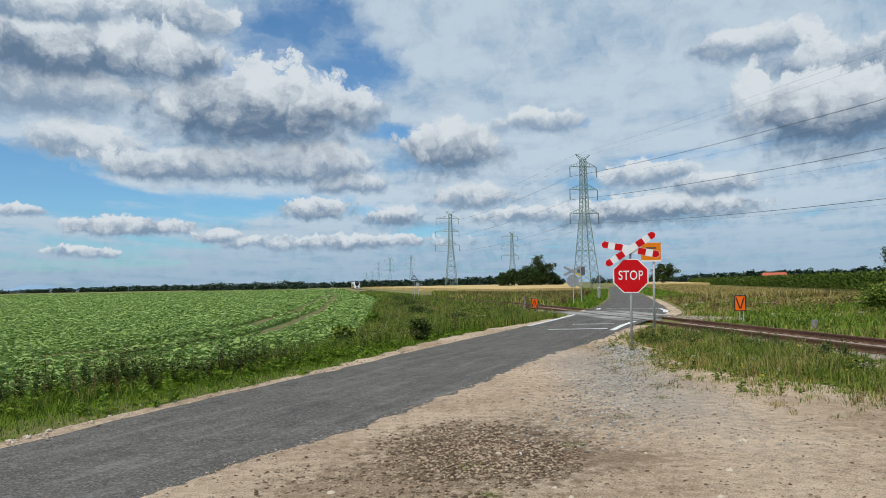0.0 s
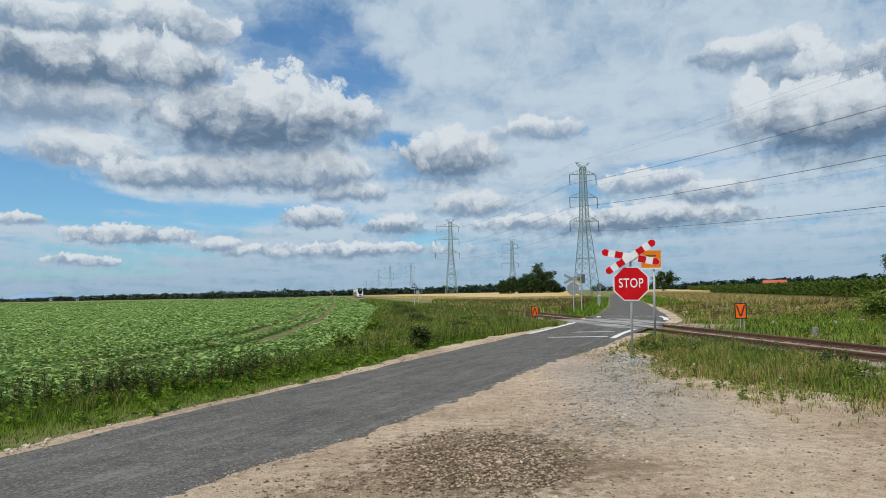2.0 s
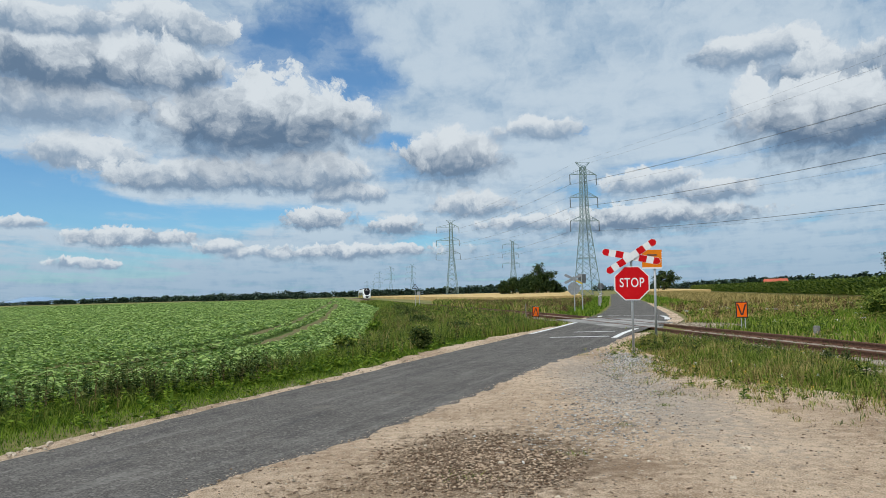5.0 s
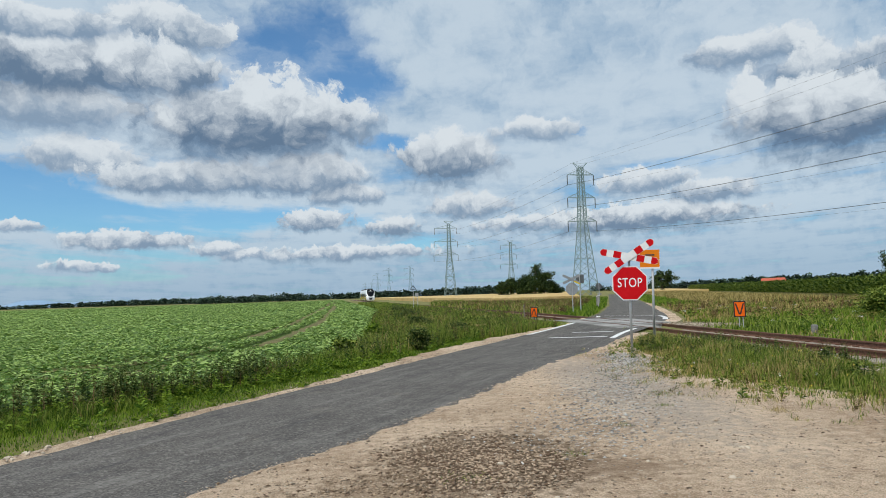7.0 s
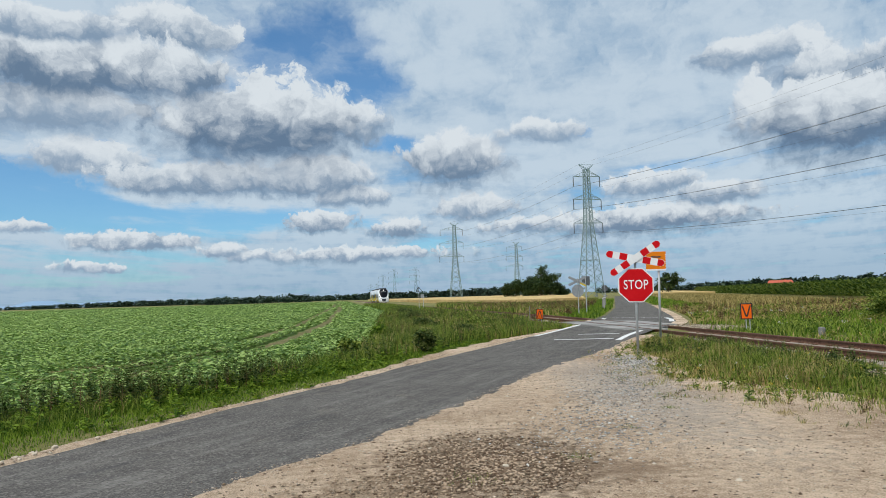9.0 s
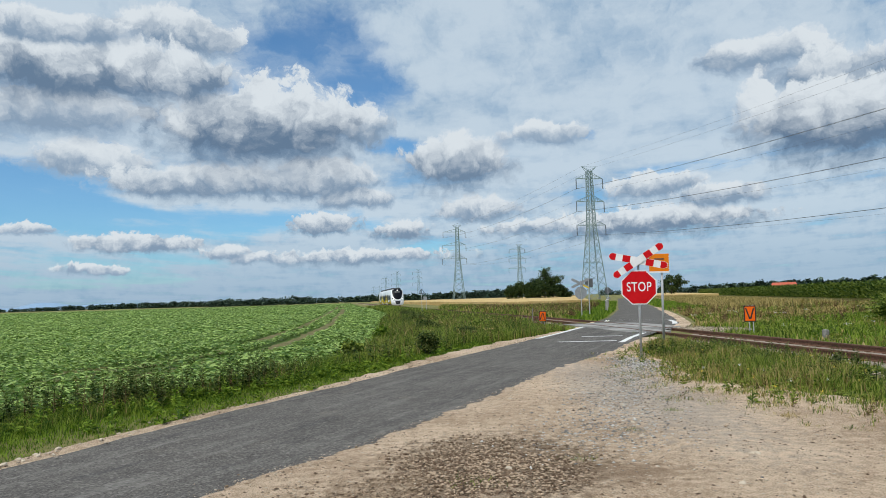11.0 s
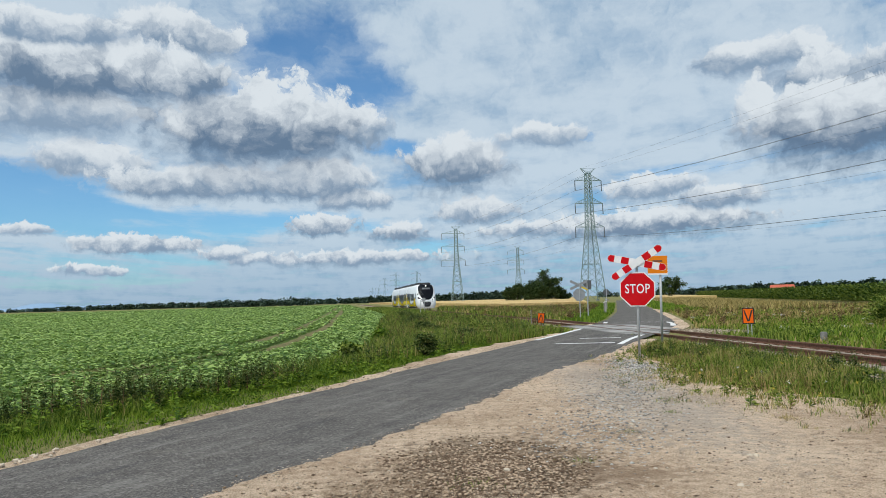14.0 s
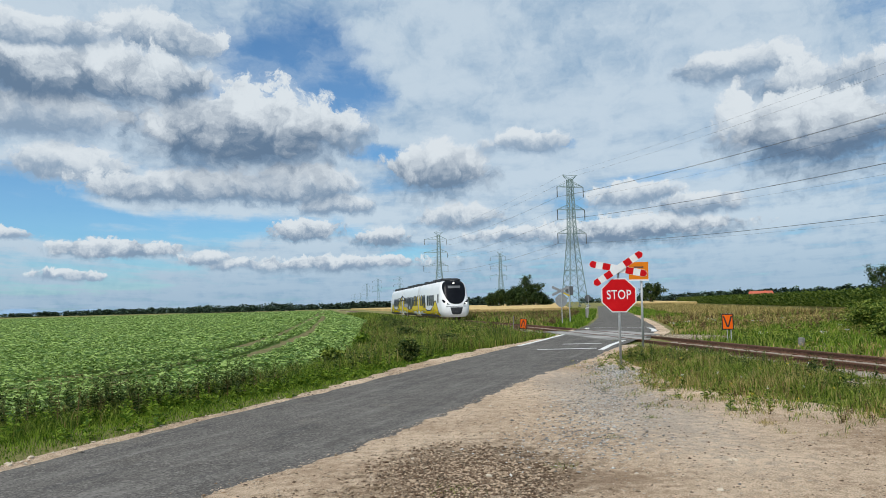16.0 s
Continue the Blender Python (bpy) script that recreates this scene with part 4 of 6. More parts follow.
def build_train():
    s = empty("train", Matrix(), "white and yellow electric multiple unit with dark windscreen", "train")
    for n in range(3):
        y0, y1 = n * CAR, (n + 1) * CAR - 0.5
        front, rear = n == 0, n == 2
        y1 += 0.5 if rear else 0
        car = part("car_body", car_body(y0, y1, front, rear), TWHITE, s, "white painted car body", True)
        mod = car.modifiers.new("edges", "EDGE_SPLIT")
        mod.split_angle = radians(50)
        for side in (-1, 1):
            edge = [(y, z) for y, z in SKYLINE if y0 < y < y1]
            if not front:
                edge.insert(0, (y0, float(np.interp(y0, *zip(*SKYLINE)))))
            if not rear:
                edge.append((y1, float(np.interp(y1, *zip(*SKYLINE)))))
            part("dark_edge_band", livery(side, [(y, z + 0.13) for y, z in edge], 0.022), TDARK, car, "thin dark line along the yellow band")
            part("yellow_band", livery(side, edge, 0.025), TYELLOW, car, "yellow band with a jagged upper edge")
            doors = (11.7,) if n == 0 else (6.8, 9.7) if n == 1 else (4.8,)
            for dy in doors:
                y = y0 + dy
                door = part("door", side_patch(side, y - 0.68, y + 0.68, 0.48, 2.72, 0.020), TGREY, car, "grey double-leaf door with dark panes")
                for k in (-1, 1):
                    part("door_pane", side_patch(side, y + k * 0.34 - 0.24, y + k * 0.34 + 0.24, 1.25, 2.55, 0.036), TGLASS, door)
            y = y0 + (5.0 if front else 0.8)
            stop = y1 - (5.0 if rear else 0.8)
            while y + 1.1 < stop:
                if all(abs(y + 0.55 - (y0 + d)) > 1.35 for d in doors):
                    part("window", side_patch(side, y, y + 0.92, 1.5, 2.62, 0.032), TGLASS, car, "dark tinted window")
                    y += 1.28
                else:
                    y += 0.2
            if front:
                part("window", side_patch(side, 2.15, 2.75, 1.75, 2.65, 0.018), TGLASS, car, "dark cab side window")
            part("skirt", side_patch(side, y0 + 2.6, y1 - 0.6, 0.30, 0.56, 0.032), TDARK, car)
        # equipment along the roof
        spots_y = (4.4, 7.8, 11.0, 14.0) if n == 0 else (2.0, 5.4, 9.0, 13.0)
        for dy in spots_y:
            bm = bmesh.new()
            box(bm, 0, y0 + dy, 4.12, 1.8, 2.2 + 0.5 * math.sin(dy * 3), 0.34 + 0.08 * math.sin(dy * 5), 0.09)
            part("roof_unit", bm, TDARK, car, "dark roof equipment box")
        for dy in (6.2, 12.7):
            bm = bmesh.new()
            box(bm, 0.2, y0 + dy, 4.10, 1.2, 0.7, 0.22, 0.05)
            part("roof_unit", bm, TGREY, car, "grey roof equipment box")
        if n < 2:
            bm = bmesh.new()
            for k in range(6):
                box(bm, 0, y1 + 0.05 + k * 0.08, 2.05, 2.5 - 0.14 * (k % 2), 0.075, 3.1, 0.02)
            part("gangway_bellows", bm, TDARK, s, "dark pleated gangway between cars")
        if front or rear:
            flip = Matrix() if front else Matrix.Translation((0, 3 * CAR, 0)) @ Matrix.Rotation(math.pi, 4, "Z")

            def add(name, bm, mat, label="", parent=car):
                bmesh.ops.transform(bm, matrix=flip, verts=bm.verts[:])
                return part(name, bm, mat, parent, label, True)
            screen = add("windscreen", face_patch(((1.62, 0.25), (1.68, 0.48), (1.80, 0.68), (2.1, 0.90), (2.5, 1.06), (2.9, 1.15), (3.2, 1.18), (3.5, 1.16), (3.72, 1.06), (3.88, 0.90), (3.97, 0.70)), 0.035, 24), TGLASS, "large curved black windscreen")
            add("display_bar", face_patch(((3.20, 0.62), (3.32, 0.62), (3.46, 0.62)), 0.045), TGREY, "dark destination display", screen)
            bm = bmesh.new()
            box(bm, 0, 2.75, 4.05, 1.7, 1.9, 0.2, 0.07)
            add("roof_fairing", bm, TDARK, "black fairing above the windscreen")
            add("grille", face_patch(((0.58, 0.36), (0.66, 0.46), (0.9, 0.54), (1.15, 0.60), (1.27, 0.62)), 0.015), TDARK, "black bumper grille")
            add("bumper_line", face_patch(((1.36, 1.02), (1.40, 1.04)), 0.014), TGREY)
            bm = bmesh.new()
            box(bm, 0, 0.0, 0.74, 0.36, 0.42, 0.34, 0.05)
            add("coupler", bm, TDARK, "dark coupler")
            for side in (-1, 1):
                bm = bmesh.new()
                rows = ((1.56, 0.68, 0.84), (1.66, 0.80, 1.10), (1.78, 0.92, 1.24), (1.92, 1.08, 1.31), (2.06, 1.20, 1.33))
                grid = [[bm.verts.new((side * (a + (b - a) * k / 5), nose_y(a + (b - a) * k / 5, z) - 0.035, z)) for k in range(6)] for z, a, b in rows]
                for low_row, high_row in zip(grid, grid[1:]):
                    for k in range(5):
                        bm.faces.new((low_row[k], low_row[k + 1], high_row[k + 1], high_row[k]))
                lamp = add("headlight", bm, TGLASS, "dark glossy headlight cluster")
                bm = bmesh.new()
                vs = [bm.verts.new((side * (1.02 + 0.085 * math.cos(a * math.pi / 5)), nose_y(1.02, 1.70) - 0.09, 1.70 + 0.085 * math.sin(a * math.pi / 5))) for a in range(10)]
                bm.faces.new(vs)
                add("lamp", bm, LAMP if front else RED, "lit white lamp", lamp)
            bm = bmesh.new()
            vs = [bm.verts.new((0.1 * math.cos(a * math.pi / 5), nose_y(0, 3.72) - 0.08, 3.72 + 0.08 * math.sin(a * math.pi / 5))) for a in range(10)]
            bm.faces.new(vs)
            add("lamp", bm, LAMP if front else RED, "lit upper lamp", screen)
    for y in (4.0, CAR - 0.25, 2 * CAR - 0.25, 3 * CAR - 4.0):
        bm = bmesh.new()
        box(bm, 0, y, 0.52, 2.2, 2.6, 0.28, 0.05)
        for side in (-1, 1):
            box(bm, side * 1.02, y, 0.45, 0.16, 3.3, 0.26, 0.04)
        bogie = part("bogie", bm, TDARK, s, "dark bogie frame")
        for dy in (-1.3, 1.3):
            for side in (-1, 1):
                bm = bmesh.new()
                bmesh.ops.create_cone(bm, cap_ends=True, segments=24, radius1=0.42, radius2=0.42, depth=0.13, matrix=Matrix.Translation((side * 0.75, y + dy, 0.42)) @ Matrix.Rotation(math.pi / 2, 4, "Y"))
                part("wheel", bm, RUST, bogie)
    return s


train = build_train()


def train_pose(y):
    """The train with its nose at y along the track."""
    dx = track_x(y + 45) - track_x(y + 4)
    turn = -math.atan2(dx, 41)
    x = track_x(y + 4) - dx / 41 * 4
    return pose(x, y, RAIL_Z, 0, 0, math.degrees(turn))


# ---------------------------------------------------------------- growing things
rng = np.random.default_rng(7)
LX, LY = np.array([p[0] for p in LEFT]), np.array([p[1] for p in LEFT])
RX, RY = np.array([p[0] for p in RIGHT]), np.array([p[1] for p in RIGHT])
EX, EY = np.array([p[0] for p in FIELD_EDGE]), np.array([p[1] for p in FIELD_EDGE])
OX, OY = np.array([p[0] for p in LOT_EDGE]), np.array([p[1] for p in LOT_EDGE])
TY = np.arange(-20, 600, 2.0)
TX = np.array([track_x(v) for v in TY])
SX, SY = np.array([p[0] for p in SAND_EDGE]), np.array([p[1] for p in SAND_EDGE])


def soil_z(x, y):
    """The ground's height without its small lumps, for many places."""
    d = (x - np.interp(y, TY, TX)) * 0.98
    r = np.maximum(0, np.maximum(np.interp(y, LY, LX) - x, x - np.interp(y, RY, RX)))
    return -0.05 - 0.05 * np.exp(-(d / 2.2) ** 2) + 0.10 * np.exp(-(r / 1.8) ** 2) * np.exp(-(d / 4.6) ** 2)


def scatter(n, x0, x1, y0, y1, inside):
    """Random places in a rectangle that lie inside the given outline."""
    x, y = rng.uniform(x0, x1, n), rng.uniform(y0, y1, n)
    keep = inside(x, y)
    return x[keep], y[keep]


def clumpy(x, y, size, seed=0.0):
    """Smooth unevenness between 0 and 1."""
    v = np.sin(x / size + seed) * np.cos(y / size * 1.3 + 1.7 * seed) + 0.6 * np.sin(2.3 * x / size - 1.9 * y / size + 3 * seed) + 0.4 * np.sin(5.1 * y / size + 4.3 * x / size)
    return 0.5 + 0.25 * v


def blades(name, x, y, height, width, mat, lean=0.35, z=None):
    """Bent grass blades, each of three triangles."""
    n = len(x)
    z = soil_z(x, y) if z is None else z
    yaw, face = rng.uniform(0, 2 * np.pi, n), rng.uniform(0, 2 * np.pi, n)
    tilt = height * rng.uniform(0.05, lean, n)
    dx, dy = np.cos(yaw) * tilt, np.sin(yaw) * tilt
    wx, wy = np.cos(face) * width / 2, np.sin(face) * width / 2
    v = np.empty((n, 5, 3))
    v[:, 0] = np.stack((x - wx, y - wy, z), 1)
    v[:, 1] = np.stack((x + wx, y + wy, z), 1)
    mx, my, mz = x + dx * 0.35, y + dy * 0.35, z + height * 0.58
    v[:, 2] = np.stack((mx - wx * 0.8, my - wy * 0.8, mz), 1)
    v[:, 3] = np.stack((mx + wx * 0.8, my + wy * 0.8, mz), 1)
    v[:, 4] = np.stack((x + dx * 1.3, y + dy * 1.3, z + height * rng.uniform(0.86, 1.0, n)), 1)
    f = (np.arange(n)[:, None, None] * 5 + np.array(((0, 1, 3), (0, 3, 2), (2, 3, 4)))[None]).reshape(-1, 3)
    return tri_mesh(name, v.reshape(-1, 3), f, mat)


def leaf_shapes(p, yaw, pitch, length, width, droop=0.3, roll=None):
    """Folded leaves of two triangles each: vertices and faces."""
    n = len(p)
    c, s = np.cos(yaw), np.sin(yaw)
    out = np.stack((c * np.cos(pitch), s * np.cos(pitch), np.sin(pitch)), 1)
    side = np.stack((-s, c, np.zeros(n)), 1)
    if roll is not None:
        up = np.cross(out, side)
        side = side * np.cos(roll)[:, None] + up * np.sin(roll)[:, None]
    mid = p + out * (length * 0.55)[:, None]
    tip = p + out * length[:, None]
    tip[:, 2] -= droop * length
    v = np.empty((n, 4, 3))
    v[:, 0], v[:, 1], v[:, 2], v[:, 3] = p, mid + side * (width / 2)[:, None], tip, mid - side * (width / 2)[:, None]
    f = (np.arange(n)[:, None, None] * 4 + np.array(((0, 1, 2), (0, 2, 3)))[None]).reshape(-1, 3)
    return v.reshape(-1, 3), f


def leaf_cloud(name, p, length, width, mat, droop=0.3, low=-0.4, high=1.2, parent=None):
    n = len(p)
    v, f = leaf_shapes(p, rng.uniform(0, 2 * np.pi, n), rng.uniform(low, high, n), length, width, droop, rng.uniform(-1, 1, n))
    return tri_mesh(name, v, f, mat, parent)


def stuff(ob, label, category):
    return tagged(ob, label, category, kind="stuff")


# the crop: rows that follow the field's edge
def build_crop():
    px, py, size = [], [], []
    for y0, y1, gap, row, big in ((2.0, 34.0, 0.21, 0.5, 0.52), (34.0, 80.0, 0.34, 0.5, 0.85), (80.0, 190.0, 0.6, 1.0, 1.4), (190.0, 470.0, 2.0, 2.0, 2.8)):
        ys = np.arange(y0, y1, gap)
        edge = np.interp(ys, EY, EX)
        for k in range(1, 700):
            off = k * row
            x = edge - 0.1 - off
            keep = x > -0.72 * ys - 3
            if not keep.any():
                continue
            # two wheel ruts where nothing grows
            rut = np.abs(np.abs(x - np.interp(ys, [q[1] for q in RUT], [q[0] for q in RUT])) - 0.85) < 0.42
            keep &= ~(rut & (ys > 15) & (ys < 226))
            px.append(x[keep] + rng.normal(0, 0.07, keep.sum()))
            py.append(ys[keep] + rng.uniform(-gap / 2, gap / 2, keep.sum()))
            size.append(np.full(keep.sum(), big))
    x, y, s = np.concatenate(px), np.concatenate(py), np.concatenate(size)
    near = s < 0.7
    for name, pick, count, spread in (("crop_plants", near, 16, 1.0), ("crop_plants", (s > 0.7) & (s < 1.1), 8, 1.0), ("crop_plants", s > 1.1, 3, 1.0)):
        xx, yy, ss = np.repeat(x[pick], count), np.repeat(y[pick], count), np.repeat(s[pick], count)
        n = len(xx)
        grow = 0.75 + 0.5 * clumpy(xx, yy, 2.7)
        yaw = rng.uniform(0, 2 * np.pi, n)
        length = ss * spread * grow * rng.uniform(0.17, 0.30, n)
        out = rng.uniform(0.0, 0.16, n) * np.minimum(ss, 1.0) / 0.62
        p = np.stack((xx + np.cos(yaw) * out * 0.8, yy + np.sin(yaw) * out, (0.21 - 0.55 * out + rng.uniform(-0.07, 0.04, n)) * grow), 1)
        v, f = leaf_shapes(p, yaw, rng.uniform(-0.35, 0.35, n), length, length * rng.uniform(0.65, 0.95, n), 0.18, rng.uniform(-0.35, 0.35, n))
        stuff(tri_mesh(name, v, f, CROP), "rows of broad pale green leaves of a low crop", "crop")


build_crop()


def left_of_road(x, y):
    limit = np.where(y < 30, np.interp(y, SY, SX) + 0.12 * clumpy(x, y, 0.13, 2.0), np.interp(y, TY, TX) - 1.75)
    return (x > np.interp(y, EY, EX) - 0.25) & (x < np.minimum(limit, np.interp(y, LY, LX) - 0.06))


def build_left_verge():
    # short bright grass next to the asphalt
    x, y = scatter(240000, -11, 3, 3.5, 26, lambda x, y: left_of_road(x, y) & (np.interp(y, LY, LX) - x < 2.1 + 0.6 * clumpy(x, y, 0.8)))
    far = np.interp(y, LY, LX) - x
    h = (0.05 + 0.10 * np.clip((far - 0.4) / 1.6, 0, 1)) * (0.6 + 0.9 * clumpy(x, y, 0.35)) * rng.uniform(0.6, 1.3, len(x))
    stuff(blades("verge_grass", x, y, h, 0.008 + 0.0004 * y, GRASS, 0.6), "short bright green grass along the road edge", "grass")
    # long grass and herbs towards field and track
    x, y = scatter(430000, -10, 8, 6, 42, lambda x, y: left_of_road(x, y) & ((np.interp(y, LY, LX) - x > 1.3 + 0.7 * clumpy(x, y, 0.8)) | (y > 25)))
    keep = rng.uniform(0, 1, len(x)) < np.clip(1.25 - y / 60, 0.35, 1)
    x, y = x[keep], y[keep]
    rise = np.clip((y - 8) / 14, 0, 1)
    h = (0.18 + 0.24 * rise) * (0.35 + 1.2 * clumpy(x, y, 1.1, 2.0)) * rng.uniform(0.5, 1.35, len(x))
    rails = np.interp(y, TY, TX) - x
    h *= np.where((y > 25) & (y < 43), np.clip((rails - 1.2) / 4.0, 0.22, 1), 1)
    pale = rng.uniform(0, 1, len(x)) < 0.02 + 0.12 * (clumpy(x, y, 2.3, 6.0) > 0.62)
    stuff(blades("verge_long_grass", x[~pale], y[~pale], h[~pale], 0.006 + 0.0004 * y[~pale], GRASS_LONG, 0.45), "tall tangled green grass between field and track", "grass")
    stuff(blades("verge_dry_grass", x[pale], y[pale], h[pale] * 1.15, 0.009 + 0.0006 * y[pale], DRY, 0.3), "dry straw-coloured grass stalks", "grass")
    x, y = scatter(120000, -20, 6, 42, 170, left_of_road)
    h = rng.uniform(0.35, 0.65, len(x)) * (0.5 + 0.7 * clumpy(x, y, 2.0, 1.0))
    stuff(blades("verge_long_grass", x, y, h, 0.035 + 0.0006 * y, GRASS_LONG, 0.4), "tall tangled green grass between field and track", "grass")


build_left_verge()


def weeds(name, x, y, height, mat, per=46, leaf=0.085, label="tall dark green weeds with leafy stems"):
    """Upright leafy stems, tapering to the top."""
    n = len(x)
    z = soil_z(x, y)
    sway = rng.normal(0, 0.10, (n, 2)) * height[:, None]
    k = np.tile(np.linspace(0.06, 1.0, per), n)
    i = np.repeat(np.arange(n), per)
    p = np.stack((x[i] + sway[i, 0] * k ** 2, y[i] + sway[i, 1] * k ** 2, z[i] + height[i] * k), 1)
    length = leaf * (1.5 - 1.05 * k) * rng.uniform(0.7, 1.5, len(k)) * (0.6 + 0.5 * height[i])
    v, f = leaf_shapes(p, rng.uniform(0, 2 * np.pi, len(k)), rng.uniform(0.0, 0.9, len(k)), length, length * 0.36, 0.2, rng.uniform(-0.8, 0.8, len(k)))
    stuff(tri_mesh(name, v, f, mat), label, "weeds")
    stuff(blades(name + "_stems", x, y, height, 0.012, mat, 0.12, z), "thin upright weed stems", "weeds")


def build_weeds():
    # a dense dark row along the field
    hub = np.concatenate((rng.uniform(8.4, 11.8, 24), rng.uniform(11.8, 15.2, 15)))
    y = np.repeat(hub, 6) + rng.normal(0, 0.26, 234)
    x = np.interp(y, EY, EX) + np.repeat(rng.uniform(0.0, 0.7, 39), 6) + rng.normal(0, 0.2, 234)
    h = np.repeat(rng.uniform(0.45, 0.85, 39), 6) * rng.uniform(0.6, 1.2, 234)
    weeds("field_edge_weeds", x, y, h, WEED, 60, 0.075)
    pick = rng.uniform(0, 1, 234) < 0.3
    weeds("withered_weeds", x[pick] + 0.1, y[pick], h[pick] * 0.9, RUSSET, 40, 0.05, "withered brown weed stalks")
    y = rng.uniform(7, 17, 380)
    x = np.interp(y, EY, EX) + rng.uniform(0.1, 1.2, 380)
    weeds("field_edge_herbs", x, y, rng.uniform(0.12, 0.32, 380), GRASS, 30, 0.12, "low bright green herbs along the field")
    x, y = scatter(2600, -9, 7, 13, 60, left_of_road)
    far = np.interp(y, LY, LX) - x
    keep = (far > 1.3) & (np.interp(y, TY, TX) - x > 3.6) & (clumpy(x, y, 1.6, 3.0) > 0.42)
    x, y = x[keep], y[keep]
    weeds("verge_weeds", x, y, rng.uniform(0.3, 0.75, len(x)), WEED, 40, 0.11)
    x, y = scatter(5200, -6, 8, 20, 75, lambda x, y: left_of_road(x, y) & (clumpy(x, y, 1.7, 5.0) > 0.66))
    weeds("russet_weeds", x, y, rng.uniform(0.3, 0.75, len(x)), RUSSET, 30, 0.10, "russet brown seeding weeds in the long grass")
    x, y = scatter(6000, 0, 22, 36, 100, lambda x, y: (x > np.interp(y, TY, TX) + 2.2) & (x < np.interp(y, LY, LX) - 2.5) & (clumpy(x, y, 2.4, 1.0) > 0.5))
    weeds("russet_weeds", x, y, rng.uniform(0.4, 0.85, len(x)), RUSSET, 26, 0.16, "russet brown seeding weeds between rails and far road")
    x, y = scatter(2800, -9, 7, 9, 60, left_of_road)
    weeds("verge_herbs", x, y, rng.uniform(0.18, 0.5, len(x)) * np.clip((np.interp(y, TY, TX) - x - 1.0) / 4, 0.3, 1), GRASS, 30, 0.13, "bright green leafy herbs in the verge")


build_weeds()


def bush(x, y, width, height, mat, count, leaf, label):
    """A small shrub: short stems and a leafy crown."""
    s = empty("bush", pose(x, y, ground_z(x, y)), label, "bush")
    bm = bmesh.new()
    for k in range(7):
        a = k * 0.9
        beam(bm, (0.03 * math.cos(a), 0.03 * math.sin(a), -0.03), (width * 0.3 * math.cos(a), width * 0.3 * math.sin(a), height * 0.6), 0.025)
    part("stems", bm, BARK, s)
    hub = rng.normal(0, 1, (14, 3))
    hub /= np.linalg.norm(hub, axis=1)[:, None]
    hub *= rng.uniform(0.35, 0.8, 14)[:, None]
    p = hub[rng.integers(0, 14, count)] + rng.normal(0, 0.22, (count, 3))
    p = p * np.array((width / 2, width / 2, height / 2)) + np.array((0, 0, height * 0.55))
    p[:, 2] = np.maximum(p[:, 2], 0.02)
    leaf_cloud("crown", p, leaf * rng.uniform(0.6, 1.4, count), leaf * 0.5 * rng.uniform(0.7, 1.3, count), mat, 0.2, -0.6, 1.0, s)


bush(-0.75, 20.6, 0.75, 0.62, WEED, 1500, 0.10, "compact dark green shrub in the road verge")
for bx, by, bw, bh, bmat, blabel in ((-2.6, 25.5, 0.9, 0.7, GRASS, "bright green leafy shrub in the long grass"), (-1.2, 33, 1.3, 0.75, WEED, "dark green shrub in the long grass"), (0.6, 27.5, 1.0, 0.6, WEED, "dark green shrub in the long grass"), (-2.4, 45, 1.6, 0.8, WEED, "dark green shrub in the long grass"), (-0.5, 40, 1.2, 0.7, GRASS_LONG, "green leafy shrub in the long grass"), (-4.0, 62, 2.0, 0.9, WEED, "dark green shrub in the long grass"), (-2.9, 19.5, 0.8, 0.55, GRASS_LONG, "green leafy shrub in the long grass")):
    bush(bx, by, bw, bh, bmat, 1600, 0.10, blabel)
bush(1.4, 31.5, 1.1, 0.75, GRASS_LONG, 1500, 0.12, "green leafy shrub in the long grass")
bush(19.2, 28.5, 3.2, 1.5, GRASS_LONG, 6000, 0.13, "grey-green bushy scrub beyond the rails")
x, y = scatter(900, -5, 4, 24, 62, lambda x, y: left_of_road(x, y) & (clumpy(x, y, 1.9, 8.0) > 0.72))
p = np.repeat(np.stack((x, y, soil_z(x, y) + rng.uniform(0.3, 0.55, len(x))), 1), 14, 0)
p += rng.normal(0, 0.06, p.shape) * np.array((1, 1, 0.3))
stuff(leaf_cloud("white_umbels", p, np.full(len(p), 0.05), np.full(len(p), 0.04), DRY), "pale seed heads above the long grass", "flowers")
bush(16.6, 24.6, 1.8, 0.95, GRASS_LONG, 3000, 0.12, "grey-green bushy scrub beyond the rails")


